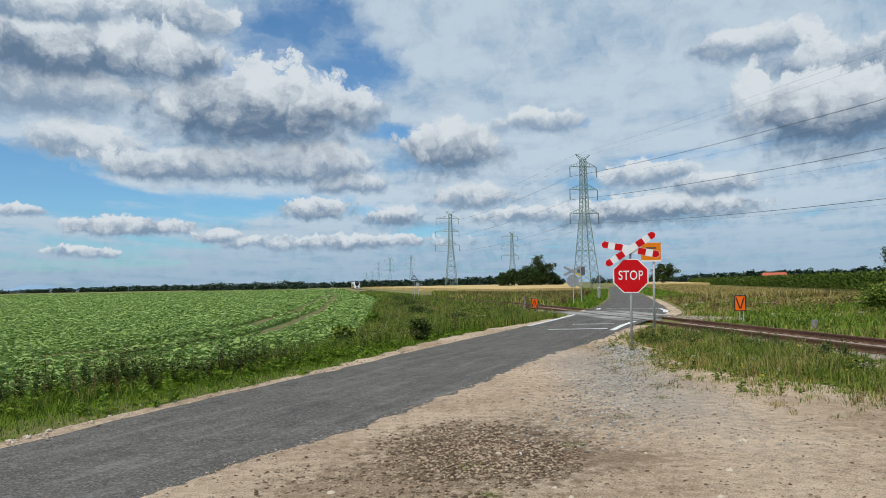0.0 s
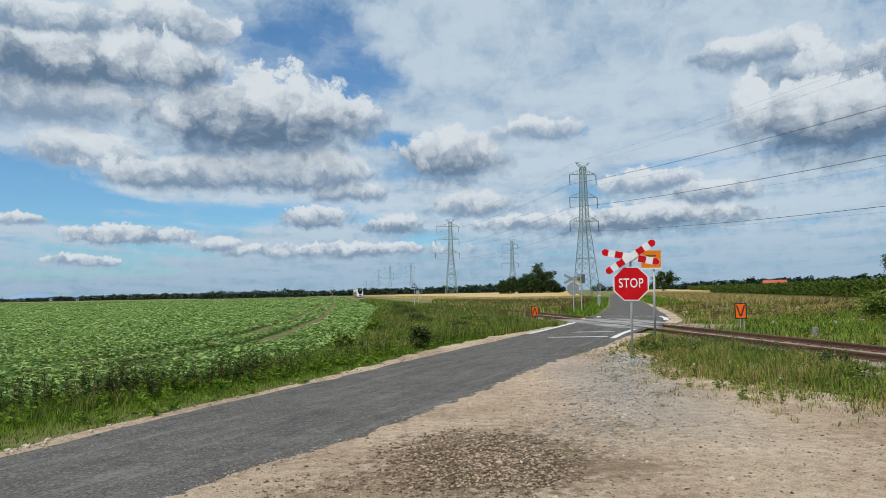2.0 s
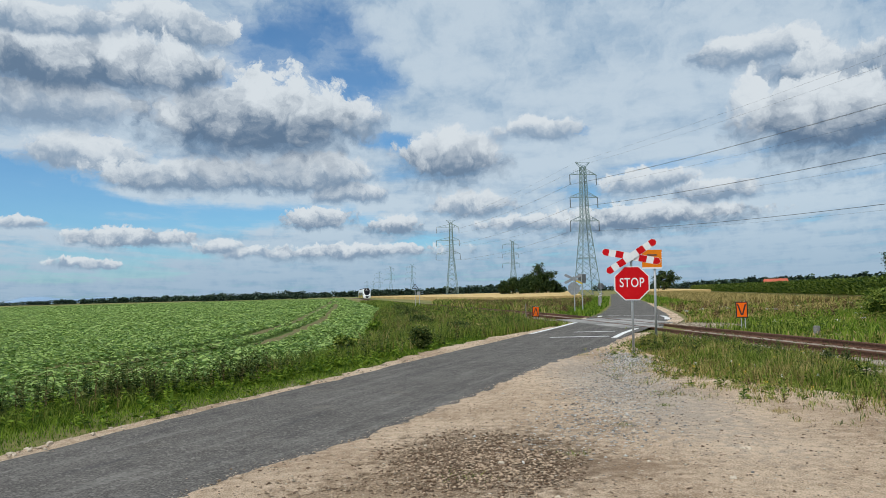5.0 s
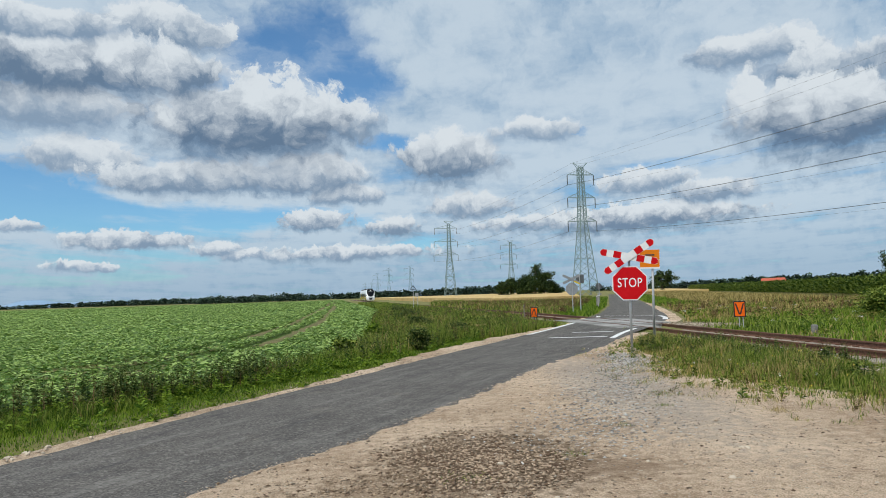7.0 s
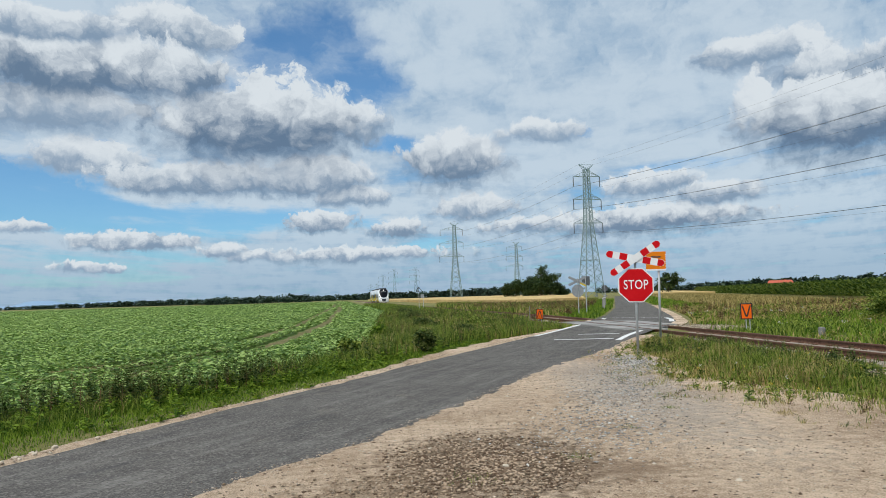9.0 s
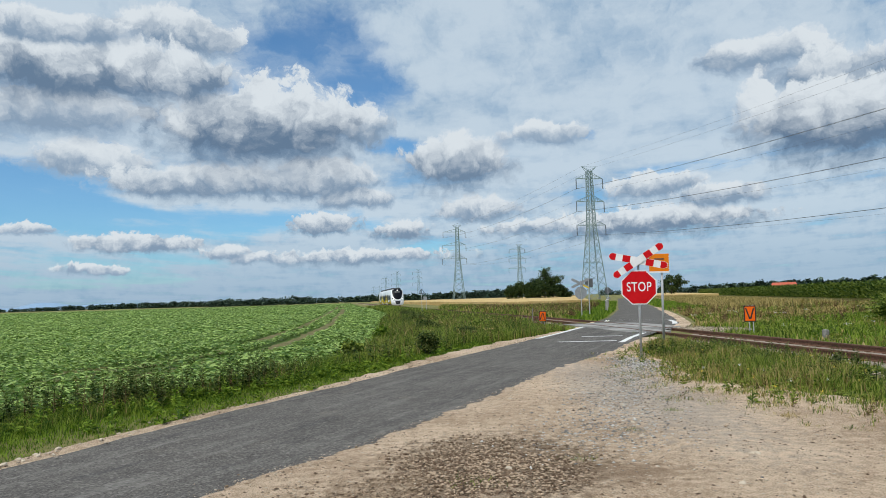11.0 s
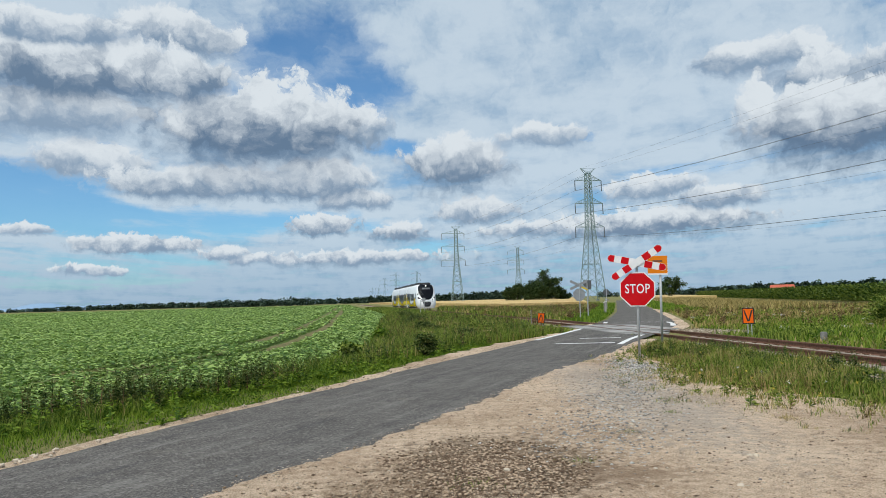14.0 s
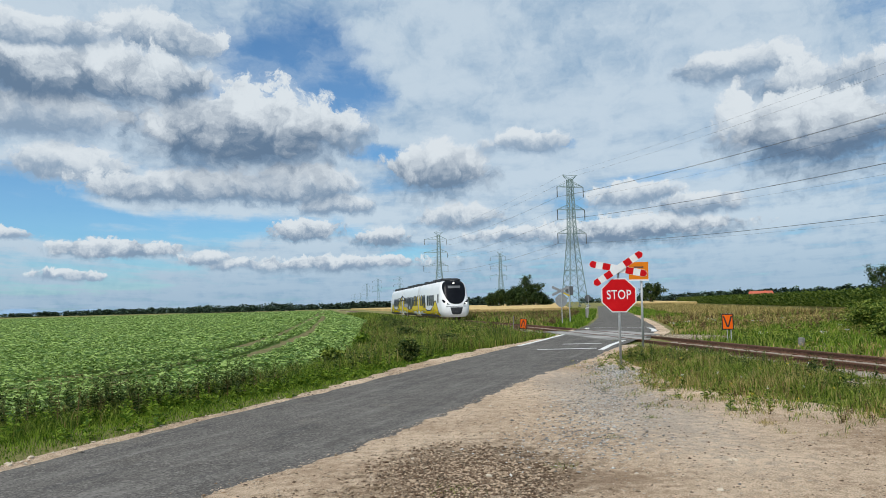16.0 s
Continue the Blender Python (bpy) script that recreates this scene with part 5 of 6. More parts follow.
def build_right_patch():
    edge = lambda y: np.interp(y, OY, OX)
    ragged = lambda x, y: edge(y + 1.3 * (clumpy(x, y, 0.5, 2.0) - 0.42) + 0.8 * (clumpy(x, y, 0.16, 5.0) - 0.5))
    inside = lambda x, y: (x > ragged(x, y) - 0.25 + 1.5 * rng.uniform(0, 1, len(x)) ** 2 * clumpy(x, y, 0.35)) & (clumpy(x, y, 0.5, 2.2) + np.clip((x - edge(y)) / 1.2, 0, 1) > 0.42) & ((y > 13.5) | (x < 6.6 + 0.9 * clumpy(x, y, 0.6) + (13.5 - y) * 0.15)) & (x < np.interp(y, TY, TX) - 1.45) & (x > np.interp(y, RY, RX) + 0.3)
    x, y = scatter(300000, 3.2, 12, 4.0, 26.5, inside)
    deep = np.clip((x - edge(y)) / 2.2, 0, 1)
    rails = np.interp(y, TY, TX) - x
    tall = clumpy(x, y, 0.45, 4.0) * 0.6 + clumpy(x, y, 1.3, 1.0) * 0.6
    h = (0.06 + 0.26 * deep) * (0.15 + 1.4 * np.clip(tall, 0, 1.2) ** 1.4) * rng.uniform(0.5, 1.3, len(x)) * np.clip((rails - 1.0) / 1.8, 0.4, 1)
    thin = rng.uniform(0, 1, len(x)) < np.clip(0.25 + 0.5 * deep + 0.9 * (clumpy(x, y, 0.28, 5.0) - 0.4), 0.08, 1)
    x, y, h, deep = x[thin], y[thin], h[thin], deep[thin]
    dry = rng.uniform(0, 1, len(x)) < np.clip(0.72 - 0.52 * deep + 0.9 * (clumpy(x, y, 0.9, 8.0) - 0.5), 0.06, 0.85)
    stuff(blades("patch_grass", x[~dry], y[~dry], h[~dry], 0.008 + 0.0004 * y[~dry], GRASS_LONG, 0.45), "tall green grass between gravel and rails", "grass")
    stuff(blades("patch_dry_grass", x[dry], y[dry], h[dry] * 1.1, 0.008 + 0.0003 * y[dry], DRY, 0.35), "yellowing dry grass at the gravel's edge", "grass")
    # sparse short grass creeping out over the gravel
    xs, ys = scatter(60000, 2.6, 11, 4.0, 19, lambda x, y: (x > edge(y + 0.7) - 1.1) & (x < edge(y) + 0.6) & (clumpy(x, y, 0.33, 7.0) + 0.5 * clumpy(x, y, 0.11, 3.0) > 1.02 - 0.28 * np.clip((x - edge(y) + 1.1) / 1.2, 0, 1)))
    thin = rng.uniform(0, 1, len(xs)) < 0.5
    stuff(blades("creeping_grass", xs[thin], ys[thin], rng.uniform(0.02, 0.10, thin.sum()), np.full(thin.sum(), 0.008), DRY, 0.9, soil_z(xs[thin], ys[thin]) + 0.04), "sparse yellowing grass creeping over gravel", "grass")
    stuff(blades("creeping_grass", xs[~thin], ys[~thin], rng.uniform(0.02, 0.12, (~thin).sum()), np.full((~thin).sum(), 0.008), GRASS_LONG, 0.9, soil_z(xs[~thin], ys[~thin]) + 0.04), "sparse green grass creeping over gravel", "grass")
    pick = rng.uniform(0, 1, len(x)) < 0.22
    stuff(blades("patch_bright_grass", x[pick] + 0.03, y[pick], h[pick] * 0.9, 0.010 + 0.0004 * y[pick], GRASS, 0.5), "bright green grass between gravel and rails", "grass")
    xx, yy = scatter(520, 3.6, 10, 7, 22, inside)
    weeds("patch_weeds", xx, yy, rng.uniform(0.12, 0.36, len(xx)), GRASS_LONG, 26, 0.10, "leafy green herbs in the grass patch")
    xx, yy = scatter(900, 5.2, 10.5, 9, 20, lambda x, y: inside(x, y) & (np.interp(y, TY, TX) - x < 4.2) & (clumpy(x, y, 0.8, 2.0) > 0.5))
    weeds("patch_dark_weeds", xx, yy, rng.uniform(0.25, 0.5, len(xx)), WEED, 34, 0.09, "dark green weeds near the rails")
    xx, yy = scatter(420, 4.4, 9, 8, 16, lambda x, y: inside(x, y) & (clumpy(x, y, 0.6, 9.0) > 0.55))
    weeds("patch_russet_weeds", xx, yy, rng.uniform(0.1, 0.28, len(xx)), RUSSET, 24, 0.06, "russet withered herbs in the grass patch")
    # flower heads
    xx, yy = scatter(240, 3.9, 9, 9, 17, inside)
    for name, mat, a, b in (("yellow_flowers", YELLOWS, 0, 26), ("white_flowers", WHITE, 26, 34)):
        p = np.stack((xx[a:b], yy[a:b], soil_z(xx[a:b], yy[a:b]) + rng.uniform(0.18, 0.42, b - a)[:len(xx[a:b])]), 1)
        p = np.repeat(p, 10, 0) + rng.normal(0, 0.012, (len(p) * 10, 3))
        stuff(leaf_cloud(name, p, np.full(len(p), 0.018), np.full(len(p), 0.013), mat), "small wild flower heads in the grass", "flowers")
    # tufts that grow in the gravel
    for n, (cx, cy, r, m) in enumerate(((0.33, 5.35, 0.10, GRASS), (3.35, 10.6, 0.22, GRASS_LONG), (3.0, 9.6, 0.10, GRASS_LONG), (1.25, 6.95, 0.16, GRASS_LONG), (0.15, 6.2, 0.22, GRASS_LONG), (3.6, 14.2, 0.35, GRASS_LONG), (3.2, 13.0, 0.2, GRASS_LONG), (4.3, 9.0, 0.18, DRY), (2.1, 8.3, 0.12, GRASS_LONG))):
        k = 160
        gx, gy = cx + rng.normal(0, r * 0.6, k), cy + rng.normal(0, r * 0.5, k)
        stuff(blades("grass_tuft", gx, gy, rng.uniform(0.02, 0.09, k), np.full(k, 0.008), m, 1.2, soil_z(gx, gy) + 0.02), "small tuft of grass growing in gravel", "grass tuft")


build_right_patch()


def build_far_meadows():
    right = lambda x, y: (x > np.interp(y, TY, TX) + 1.6) & (np.hypot(x - 10.6, y - 29.3) > 1.6 + 0.8 * clumpy(x, y, 0.5)) & ((x > np.interp(y, RY, RX) + 0.8) | (y < 27)) & ((x > np.interp(y, RY, RX) + 0.4) | (y < 27)) & (x < 0.72 * y + 3) & (x < 43 + (y - 65) * 0.26)
    x, y = scatter(420000, 6, 60, 8, 75, right)
    keep = rng.uniform(0, 1, len(x)) < np.clip(1.3 - y / 55, 0.22, 1)
    x, y = x[keep], y[keep]
    h = rng.uniform(0.10, 0.36, len(x)) * (0.3 + 1.1 * clumpy(x, y, 1.4, 5.0))
    tone = 0.6 * clumpy(x, y, 3.5, 1.5) + 0.45 * clumpy(x, y, 1.1, 3.0) + rng.uniform(-0.25, 0.25, len(x)) + np.clip((y - 22) / 60, 0, 0.5)
    for name, pick, mat, label in (("meadow_grass", tone < 0.50, GRASS_LONG, "long green meadow grass beyond the rails"), ("meadow_bright_grass", (tone >= 0.50) & (tone < 0.82), GRASS, "bright green meadow grass and herbs"), ("meadow_dry_grass", tone >= 0.82, DRY, "dry straw-coloured meadow grass")):
        stuff(blades(name, x[pick], y[pick], h[pick], 0.014 + 0.0009 * y[pick], mat, 0.5), label, "grass")
    x, y = scatter(500, 10, 50, 14, 62, right)
    weeds("meadow_weeds", x, y, rng.uniform(0.3, 0.8, len(x)), GRASS_LONG, 26, 0.16, "leafy weeds in the meadow")
    x, y = scatter(2400, 12, 46, 30, 66, lambda x, y: right(x, y) & (clumpy(x, y, 2.2, 4.0) > 0.55))
    weeds("meadow_russet_weeds", x, y, rng.uniform(0.3, 0.7, len(x)), RUSSET, 22, 0.14, "russet seeding weeds in the far meadow")
    x, y = scatter(40, 12, 30, 22, 45, right)
    p = np.repeat(np.stack((x, y, soil_z(x, y) + rng.uniform(0.3, 0.5, len(x))), 1), 16, 0)
    p += rng.normal(0, 0.07, p.shape) * np.array((1, 1, 0.3))
    stuff(leaf_cloud("white_umbels", p, np.full(len(p), 0.035), np.full(len(p), 0.03), WHITE), "white umbel flower heads in the meadow", "flowers")
    # between the track and the far road
    wedge = lambda x, y: (x > np.interp(y, TY, TX) + 1.8) & (x < np.interp(y, LY, LX) - 0.3)
    x, y = scatter(150000, -2, 34, 33, 130, wedge)
    h = rng.uniform(0.25, 0.7, len(x)) * (0.55 + 0.8 * clumpy(x, y, 2.6, 2.5))
    tone = clumpy(x, y, 3.0, 0.5) + rng.uniform(-0.35, 0.35, len(x))
    road_near = np.interp(y, LY, LX) - x < 3.2
    for name, pick, mat in (("wedge_grass", (tone < 0.66) & ~road_near, GRASS_LONG), ("wedge_bright_grass", road_near, GRASS), ("wedge_dry_grass", (tone >= 0.66) & ~road_near, DRY)):
        hh = h[pick] * (0.6 if mat is GRASS else 1.0)
        stuff(blades(name, x[pick], y[pick], hh, 0.02 + 0.0009 * y[pick], mat, 0.45), "tall mixed grass between rails and far road", "grass")
    # right of the far road
    side = lambda x, y: (x > np.interp(y, RY, RX) + 0.3) & (x < np.interp(y, RY, RX) + 16)
    x, y = scatter(110000, 12, 75, 60, 200, side)
    off = x - np.interp(y, RY, RX)
    pick = off < 3 + 2 * clumpy(x, y, 4)
    stuff(blades("roadside_grass", x[pick], y[pick], rng.uniform(0.2, 0.5, pick.sum()), 0.02 + 0.001 * y[pick], GRASS, 0.45), "green grass beside the far road", "grass")
    stuff(blades("roadside_dry_grass", x[~pick], y[~pick], rng.uniform(0.4, 0.8, (~pick).sum()), 0.02 + 0.001 * y[~pick], DRY, 0.4), "dry pale grass beside the far road", "grass")
    # sparse tufts on the track bed
    x, y = scatter(26000, 0, 11, 4, 70, lambda x, y: (np.abs(x - np.interp(y, TY, TX)) < 1.9) & (np.abs(x - np.interp(y, TY, TX)) > 1.0) & ((y < 27) | (y > 37)))
    stuff(blades("trackside_grass", x, y, rng.uniform(0.08, 0.28, len(x)), 0.010 + 0.0006 * y, GRASS_LONG, 0.5, np.full(len(x), -0.07)), "thin grass growing at the edge of the ballast", "grass")


build_far_meadows()


# ---------------------------------------------------------------- loose stones
def stones(name, x, y, size, mat, z, label):
    """Angular pebbles of eight faces."""
    n = len(x)
    base = np.array(((1, 0, 0), (0, 1, 0), (-1, 0, 0), (0, -1, 0), (0, 0, 0.7), (0, 0, -0.5)), float)
    v = base[None] * rng.uniform(0.55, 1.45, (n, 6, 1)) + rng.normal(0, 0.16, (n, 6, 3))
    a = rng.uniform(0, 2 * np.pi, n)
    c, s = np.cos(a)[:, None], np.sin(a)[:, None]
    v[..., 0], v[..., 1] = v[..., 0] * c - v[..., 1] * s, v[..., 0] * s + v[..., 1] * c
    v *= (size / 2)[:, None, None] * np.stack((np.ones(n), rng.uniform(0.5, 1.0, n), rng.uniform(0.35, 0.8, n)), 1)[:, None]
    v += np.stack((x, y, z + size * 0.12), 1)[:, None]
    f = (np.arange(n)[:, None, None] * 6 + np.array(((0, 1, 4), (1, 2, 4), (2, 3, 4), (3, 0, 4), (1, 0, 5), (2, 1, 5), (3, 2, 5), (0, 3, 5)))[None]).reshape(-1, 3)
    return stuff(tri_mesh(name, v.reshape(-1, 3), f, mat), label, "stones")


def lot_z(x, y):
    return np.array([ground_z(a, b) for a, b in zip(x, y)]) + 0.042


def build_stones():
    on_lot = lambda x, y: (x > np.interp(y, RY, RX) - 0.15) & (x < np.interp(y, OY, OX) + 0.1)
    size = lambda n, a, b: a + (b - a) * rng.uniform(0, 1, n) ** 3
    x, y = scatter(60000, -4, 7, 3.6, 15, on_lot)
    keep = rng.uniform(0, 1, len(x)) < 0.45 + 0.9 * clumpy(x, y, 0.6, 1.0) * clumpy(x, y, 0.23, 4.0)
    x, y = x[keep], y[keep]
    stones("gravel_pebbles", x, y, size(len(x), 0.005, 0.034), STONE, lot_z(x, y), "scattered pale pebbles on the lay-by")
    x, y = scatter(5200, -3, 9, 4.2, 14, on_lot)
    keep = clumpy(x, y, 0.8, 6.0) > 0.45
    x, y = x[keep], y[keep]
    stones("dark_pebbles", x, y, size(len(x), 0.015, 0.05), STONE_DARK, lot_z(x, y), "dark loose pebbles on the lay-by")
    # pale stones on the near side of the rails
    y = rng.uniform(9, 22, 2600)
    x = np.interp(y, TY, TX) - 1.85 - np.abs(rng.normal(0, 0.4, 2600))
    stones("grey_ballast", x, y, size(2600, 0.02, 0.07), STONE, soil_z(x, y) + 0.035, "pale loose stones beside the rails")
    # heap of dark crushed stone
    n = 9500
    x, y = 0.36 + rng.normal(0, 0.55, n), 6.75 + rng.normal(0, 0.72, n)
    reach = np.hypot((x - 0.36) / 1.15, (y - 6.75) / 1.5) + 0.9 * (clumpy(x, y, 0.32, 3.0) - 0.5) + 0.5 * (clumpy(x, y, 0.12, 1.0) - 0.5)
    x, y = x[reach < 0.92], y[reach < 0.92]
    stones("dark_rubble", x, y, 0.009 + 0.05 * rng.uniform(0, 1, len(x)) ** 2.4, STONE_DARK, lot_z(x, y), "patch of dark brown crushed stone on the lay-by")
    n = 2200
    x, y = -0.55 + rng.normal(0, 0.6, n), 5.75 + rng.normal(0, 0.55, n)
    stones("brown_rubble", x, y, size(n, 0.01, 0.05), STONE_DARK, lot_z(x, y), "brown crushed stone strewn near the asphalt")
    # grey ballast strewn towards the sign
    n = 6500
    q = rng.uniform(0, 1, n)
    x, y = 1.5 + 2.7 * q + rng.normal(0, 0.5, n) * (1 - 0.4 * q), 7.2 + 8.8 * q + rng.normal(0, 0.5, n)
    keep = on_lot(x, y)
    x, y = x[keep], y[keep]
    stones("grey_ballast", x, y, size(len(x), 0.012, 0.055), STONE_GREY, lot_z(x, y), "grey crushed stone strewn towards the stop sign")
    n = 2300
    x, y = 4.25 + rng.normal(0, 0.28, n), 15.9 + rng.normal(0, 0.9, n)
    stones("grey_ballast", x, y, size(n, 0.02, 0.07), STONE_GREY, lot_z(x, y), "heap of pale grey stones at the sign's foot")
    # grit strewn over the asphalt's edge
    y = rng.uniform(4, 19, 5000)
    x = np.interp(y, RY, RX) - np.abs(rng.normal(0, 0.16, 5000)) + 0.1
    stones("edge_grit", x, y, size(5000, 0.006, 0.024), STONE, np.zeros(5000), "sandy grit strewn on the asphalt's edge")
    # along the left edge of the asphalt
    y = rng.uniform(4, 26, 900)
    x = np.interp(y, LY, LX) - rng.normal(0.16, 0.12, 900)
    stones("shoulder_stones", x, y, size(900, 0.012, 0.065), STONE, lot_z(x, y), "pale stones along the edge of the asphalt")
    # ballast between and beside the rails
    y = rng.uniform(8, 60, 15000)
    x = np.interp(y, TY, TX) + rng.uniform(-1.75, 1.75, 15000)
    keep = (y < 27.5) | (y > 37)
    stones("ballast_stones", x[keep], y[keep], size(keep.sum(), 0.025, 0.07), STONE, np.full(keep.sum(), RAIL_Z - 0.165), "crushed stone between the sleepers")
    # gravel at the ends of the crossing deck
    x = np.concatenate((10.4 + rng.normal(0, 1.0, 3600), 5.6 + rng.normal(0, 0.6, 1400)))
    y = np.concatenate((29.0 + rng.normal(0, 1.5, 3600), 36.2 + rng.normal(0, 1.2, 1400)))
    keep = (np.abs(x - np.interp(y, TY, TX)) > 0.85) & ((x > np.interp(y, RY, RX)) | (x < np.interp(y, LY, LX)))
    stones("grey_ballast", x[keep], y[keep], size(keep.sum(), 0.03, 0.10), STONE, soil_z(x[keep], y[keep]) + 0.05, "pale grey stones beside the crossing deck")
    # larger single stones
    bm = bmesh.new()
    bmesh.ops.create_icosphere(bm, subdivisions=1, radius=0.5)
    for v in bm.verts:
        v.co = v.co * (1 + 0.35 * noise.noise(v.co * 3)) * 1.0
        v.co.z *= 0.6
    first = tagged(part("stone", bm, STONE), "single pale angular stone lying on gravel", "stone", "loose stones")
    for k in range(46):
        if k < 14:
            y = random.uniform(6.6, 9)
            x, d = line_x(LEFT, y) - random.uniform(0.1, 0.35), random.uniform(0.05, 0.11)
        else:
            y = random.uniform(5.0, 12.5)
            x, d = random.uniform(max(-1.4, line_x(RIGHT, y) + 0.2), min(4.2, line_x(LOT_EDGE, y))), random.uniform(0.045, 0.085)
        ob = first if k == 0 else first.copy()
        if k:
            scene.collection.objects.link(ob)
        ob.matrix_basis = pose(x, y, ground_z(x, y) + 0.035 + d * 0.12, random.uniform(-15, 15), random.uniform(-15, 15), random.uniform(0, 360)) @ Matrix.Diagonal((d, d * random.uniform(0.7, 1.2), d, 1))


build_stones()


# ---------------------------------------------------------------- far fields, trees and buildings
def slab(name, outline, top, mat, label, category, steps=40):
    """A standing crop seen from afar: a raised block with an uneven top."""
    bm = bmesh.new()
    (xa0, xb0, y0), (xa1, xb1, y1) = outline
    rows = []
    for i in range(steps + 1):
        q = (i / steps) ** 1.6
        y, a, b = y0 + (y1 - y0) * q, xa0 + (xa1 - xa0) * q, xb0 + (xb1 - xb0) * q
        rows.append([bm.verts.new((a + (b - a) * k / steps, y, top + 0.12 * noise.noise((k * 0.9, i * 0.8, 2)))) for k in range(steps + 1)])
    for r0, r1 in zip(rows, rows[1:]):
        for k in range(steps):
            bm.faces.new((r0[k], r0[k + 1], r1[k + 1], r1[k]))
    rim = rows[0] + [r[-1] for r in rows[1:]] + rows[-1][-2::-1] + [r[0] for r in rows[-2:0:-1]]
    foot = [bm.verts.new((v.co.x, v.co.y, -0.06)) for v in rim]
    for i in range(len(rim)):
        j = (i + 1) % len(rim)
        bm.faces.new((rim[j], rim[i], foot[i], foot[j]))
    bmesh.ops.recalc_face_normals(bm, faces=bm.faces[:])
    return tagged(part(name, bm, mat), label, category, kind="stuff")


slab("wheat_field", ((7.5, 20.0, 100), (-66, 104, 560)), 0.85, WHEAT, "ripe golden wheat field on the plain", "wheat field")
slab("wheat_field", ((52, 74, 190), (150, 182, 560)), 0.8, WHEAT, "strip of ripe golden wheat beyond the road", "wheat field")


def build_maize():
    a, b = Vector((44, 66, 0)), Vector((90, 250, 0))
    along = (b - a).normalized()
    into = Vector((along.y, -along.x, 0))
    pts = []
    for row in range(7):
        d = -30.0
        while d < (b - a).length:
            p = a + along * d + into * (row * 0.75) + Vector((random.uniform(-0.1, 0.1), random.uniform(-0.1, 0.1), 0))
            pts.append((p.x, p.y, random.uniform(0.85, 1.1)))
            d += 0.32 + d * 0.002 if d > 0 else 0.32
    pts = np.array(pts)
    per = 11
    i = np.repeat(np.arange(len(pts)), per)
    k = np.tile(np.linspace(0.12, 0.95, per), len(pts))
    h = 1.95 * pts[i, 2]
    p = np.stack((pts[i, 0], pts[i, 1], h * k), 1)
    n = len(p)
    v, f = leaf_shapes(p, rng.uniform(0, 2 * np.pi, n), rng.uniform(0.5, 1.2, n), rng.uniform(0.45, 0.85, n), np.full(n, 0.11), 0.35, rng.uniform(-0.5, 0.5, n))
    stuff(tri_mesh("maize_plants", v, f, CORN), "tall dark green maize plants at the field's front", "maize")
    bm = bmesh.new()
    verts = []
    for q in np.linspace(-0.15, 1, 60):
        row = []
        for w in np.linspace(0, 1, 30):
            p = a + (b - a) * float(q) + into * (4.6 + 190 * float(w) ** 1.5)
            row.append(bm.verts.new((p.x, p.y, 1.85 + 0.22 * noise.noise((p.x * 0.8, p.y * 0.8, 0)))))
        verts.append(row)
    for r0, r1 in zip(verts, verts[1:]):
        for s in range(29):
            bm.faces.new((r0[s], r0[s + 1], r1[s + 1], r1[s]))
    rim = [r[0] for r in verts]
    foot = [bm.verts.new((v.co.x, v.co.y, 0)) for v in rim]
    for s in range(len(rim) - 1):
        bm.faces.new((rim[s], rim[s + 1], foot[s + 1], foot[s]))
    stuff(part("maize_canopy", bm, CORN), "dense dark green canopy of a maize field", "maize")


build_maize()


def tree(x, y, height, spread, leaves, leaf, label, lean=0.0, low=0.12, group="", mat=LEAF):
    """Tapered trunk, limbs, and a crown of leaf clumps with gaps."""
    s = empty("tree", pose(x, y, -0.05), label, "tree", group)
    bm = bmesh.new()
    top = Vector((lean * height, 0, height * 0.82))
    bmesh.ops.create_cone(bm, cap_ends=True, segments=8, radius1=height * 0.03, radius2=height * 0.008, depth=height * 0.84, matrix=Matrix.Translation((lean * height * 0.5, 0, height * 0.41)))
    tips = [top]
    for k in range(9):
        a, h0 = k * 2.4 + random.uniform(-0.4, 0.4), height * random.uniform(0.22, 0.65)
        tip = Vector((math.cos(a) * spread * random.uniform(0.25, 0.46) + lean * h0, math.sin(a) * spread * random.uniform(0.25, 0.46), h0 + height * random.uniform(0.08, 0.25)))
        beam(bm, (lean * h0, 0, h0), tip, height * 0.016, 5)
        tips.append(tip)
    part("trunk", bm, BARK, s)
    hubs = []
    for tip in tips:
        for k in range(4):
            hubs.append(tip + Vector((random.gauss(0, spread * 0.10), random.gauss(0, spread * 0.10), random.gauss(0, height * 0.07))))
    for k in range(14):
        a, z = random.uniform(0, 6.28), random.uniform(low, 0.9)
        r = spread * 0.46 * math.sin(math.pi * min(1, (z * 0.85 + 0.12))) * random.uniform(0.5, 1.05)
        hubs.append(Vector((math.cos(a) * r + lean * z * height, math.sin(a) * r, z * height)))
    hub = np.array(hubs)
    p = hub[rng.integers(0, len(hub), leaves)] + rng.normal(0, 1, (leaves, 3)) * np.array((spread * 0.075, spread * 0.075, height * 0.05))
    p[:, 2] = np.clip(p[:, 2], 0.25, height)
    leaf_cloud("crown", p, leaf * rng.uniform(0.6, 1.5, leaves), leaf * 0.7 * rng.uniform(0.6, 1.3, leaves), mat, 0.25, -0.8, 0.9, s)
    return s


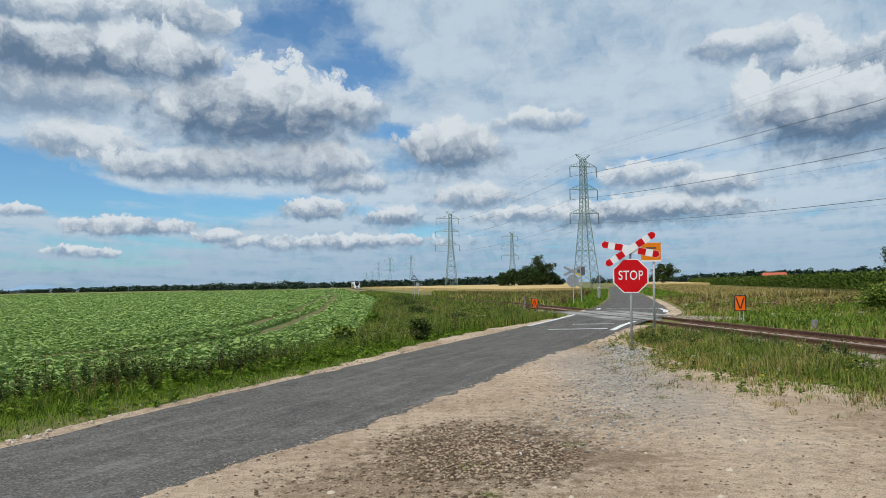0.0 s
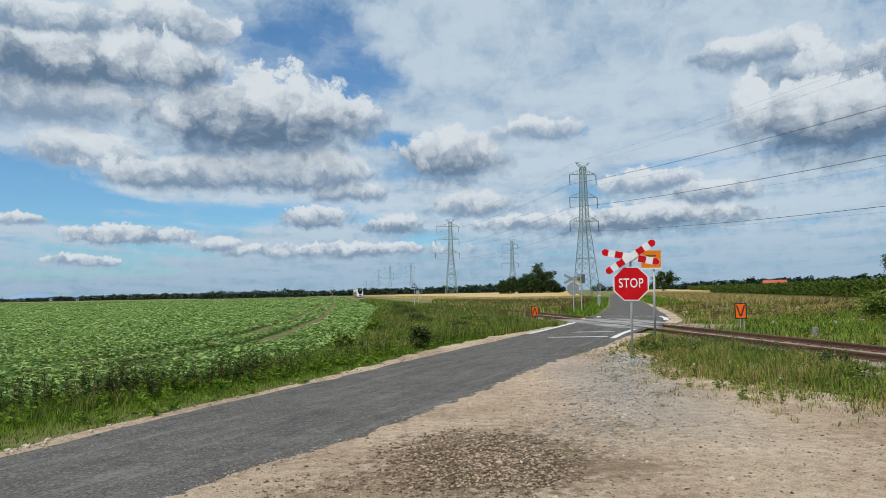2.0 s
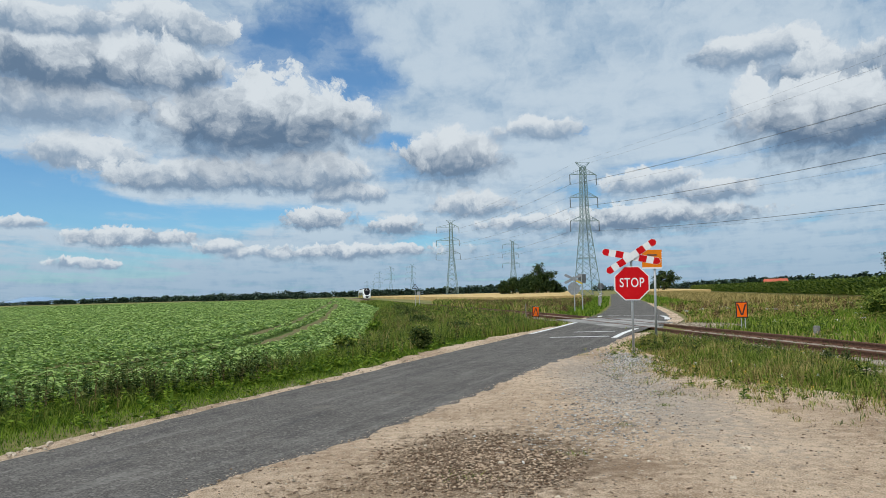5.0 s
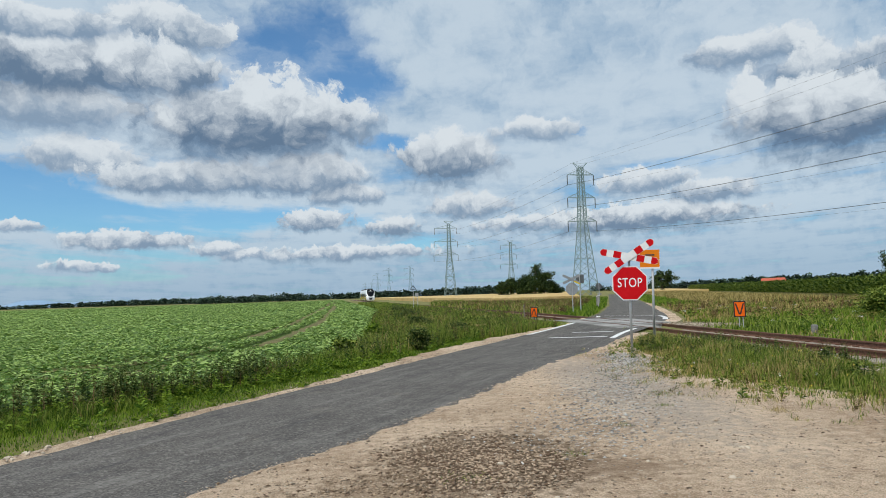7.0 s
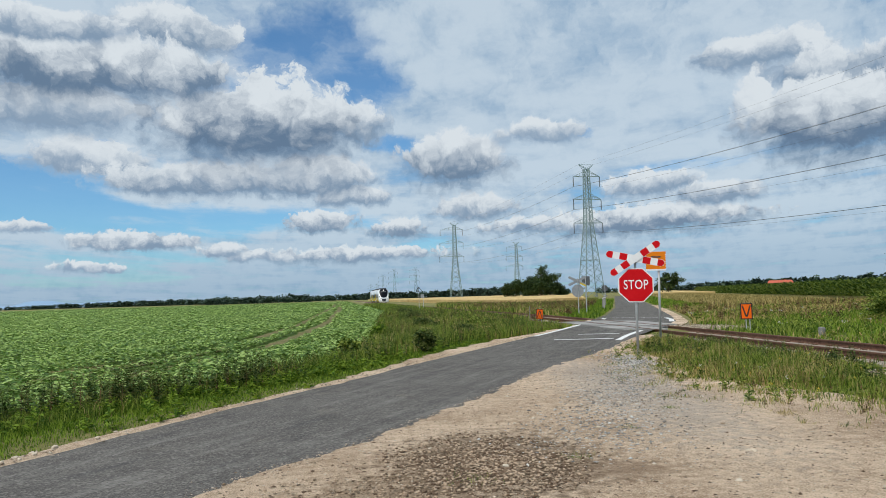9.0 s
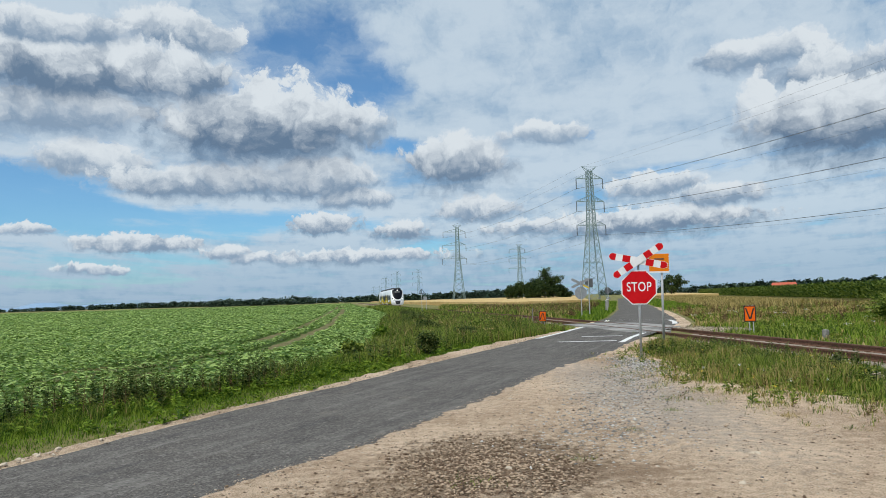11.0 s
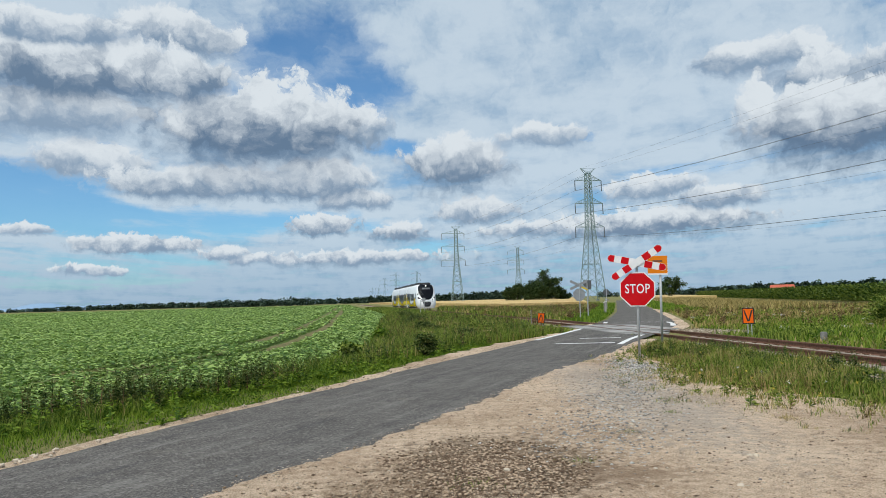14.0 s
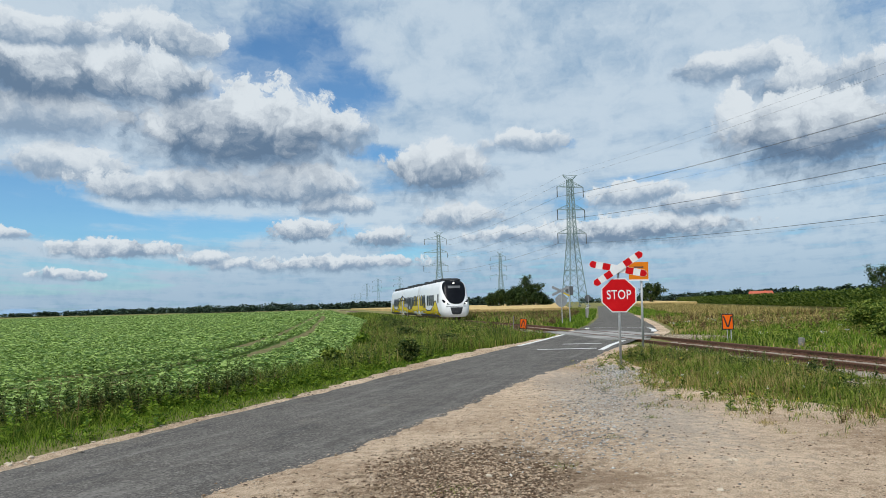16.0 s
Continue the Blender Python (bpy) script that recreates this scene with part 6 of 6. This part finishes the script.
# the clump of trees in the wheat
for x, y, h, w in ((33.2, 243, 11.6, 5.5), (35.8, 240, 8.6, 5.0), (29.5, 240, 7.6, 5.5), (23.5, 238, 7.0, 5.0), (26.6, 236, 6.4, 5.0), (31.5, 235, 5.6, 5.5), (38.5, 243, 5.4, 5.0), (40.6, 246, 3.2, 3.6), (20.6, 240, 5.6, 3.4)):
    tree(x, y, h, w, 2600, 0.55, "dark green broadleaf tree in a field clump", 0.0, 0.05, "trees in the wheat")
tree(72.5, 226, 7.2, 7.5, 3000, 0.55, "dark green broadleaf tree beside the far road", 0.02, 0.15)
tree(150, 225, 11.5, 8.0, 2600, 0.6, "dark green broadleaf tree behind the maize", 0.0, 0.15)


def tree_line(name, pts, count, leaf, mat, label):
    """A far wood. pts: x, y, height along its length."""
    pts = np.array(pts, float)
    t = rng.uniform(0, len(pts) - 1, count)
    ids = np.arange(len(pts))
    x, y, h = (np.interp(t, ids, pts[:, c]) for c in range(3))
    h = h * (0.42 + 0.52 * clumpy(t * 37, t * 11, 1.0, 2.0))
    per = 46
    i = np.repeat(np.arange(count), per)
    n = len(i)
    d = rng.normal(0, 1, (n, 3))
    d /= np.linalg.norm(d, axis=1)[:, None]
    rad = h[i] * 0.42
    p = np.stack((x[i] + d[:, 0] * rad * 1.1, y[i] + d[:, 1] * rad, h[i] * 0.52 + d[:, 2] * h[i] * 0.47), 1)
    p[:, 2] = np.maximum(p[:, 2], 0.2)
    length = leaf * h[i] / 9 * rng.uniform(0.6, 1.5, n)
    v, f = leaf_shapes(p, rng.uniform(0, 2 * np.pi, n), rng.uniform(-0.8, 0.8, n), length, length * 0.8, 0.2, rng.uniform(-1, 1, n))
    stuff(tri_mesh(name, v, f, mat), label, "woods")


# far woods in the leaf colour that already carries the haze
tree_line("far_wood", ((-720, 1000, 4.5), (-640, 1000, 6.5), (-560, 1000, 8.5), (-480, 1000, 10.5), (-400, 980, 10), (-330, 960, 9)), 330, 3.0, HAZY_LEAF, "dark distant wood along the horizon")
tree_line("far_wood", ((-232, 640, 6.0), (-215, 640, 9.5), (-195, 640, 7.5), (-172, 640, 8.5), (-150, 650, 9.5), (-132, 650, 8.0)), 110, 2.2, HAZY_LEAF, "dark green trees beyond the crop field")
tree_line("far_wood", ((-330, 960, 9), (-250, 950, 9.5), (-170, 940, 9.0), (-120, 940, 10), (-90, 900, 11), (-40, 880, 10), (20, 880, 12), (70, 860, 12), (150, 850, 8.5)), 420, 3.0, HAZY_LEAF, "dark distant wood along the horizon")
tree_line("far_wood", ((150, 700, 7), (225, 680, 8), (270, 640, 10.5), (300, 600, 10.5), (330, 570, 10.5), (370, 540, 12), (420, 520, 12.5), (480, 520, 13)), 380, 2.8, HAZY_LEAF, "dark distant wood behind the maize")


def build_house():
    x, y = 158, 326
    s = empty("farmhouse", pose(x, y, 0, 0, 0, -28), "low farmhouse with a red tiled roof behind maize", "house")
    bm = bmesh.new()
    box(bm, 0, 0, 1.4, 10.5, 7, 2.9)
    part("wall", bm, PLASTER, s, "pale plastered wall")
    bm = bmesh.new()
    vs = [bm.verts.new(c) for c in ((-5.7, -4.1, 2.65), (5.7, -4.1, 2.65), (5.7, 4.1, 2.65), (-5.7, 4.1, 2.65), (-5.0, 0, 4.5), (5.0, 0, 4.5))]
    for ids in ((0, 1, 5, 4), (2, 3, 4, 5), (1, 2, 5), (3, 0, 4), (3, 2, 1, 0)):
        bm.faces.new([vs[i] for i in ids])
    part("roof", bm, ROOFRED, s, "red tiled roof")
    bm = bmesh.new()
    box(bm, 1.8, 0.8, 4.3, 0.6, 0.6, 1.0, 0.03)
    part("chimney", bm, ROOFRED, s)
    for wx in (-3.2, 0.2, 3.2):
        bm = bmesh.new()
        box(bm, wx, -3.52, 1.6, 1.1, 0.08, 1.2, 0.02)
        part("window", bm, TGLASS, s, "dark window")


build_house()


def build_hills():
    bm = bmesh.new()
    low, high = [], []
    for k in range(61):
        q = k / 60
        x = -3300 + 1500 * q
        z = 20 + 46 * max(0, noise.noise((q * 4.2, 0.3, 0)) + 0.35) * math.sin(math.pi * q) + 3 * noise.noise((q * 22, 2, 0))
        low.append(bm.verts.new((x, 4100, -2)))
        high.append(bm.verts.new((x, 4200, z)))
    back = [bm.verts.new((v.co.x, 4400, -2)) for v in low]
    for i in range(60):
        bm.faces.new((low[i], low[i + 1], high[i + 1], high[i]))
        bm.faces.new((high[i], high[i + 1], back[i + 1], back[i]))
    tagged(part("backdrop", bm, HILL, smooth_faces=True), "faint blue hills far beyond the plain", "hills", kind="structure")


build_hills()


# ---------------------------------------------------------------- what moves
def motions():
    rows = []
    for k in range(17):
        rows.append((float(k), train_pose(68.0 + 17.6 * (16 - k))))
    walk(train, rows)


motions()
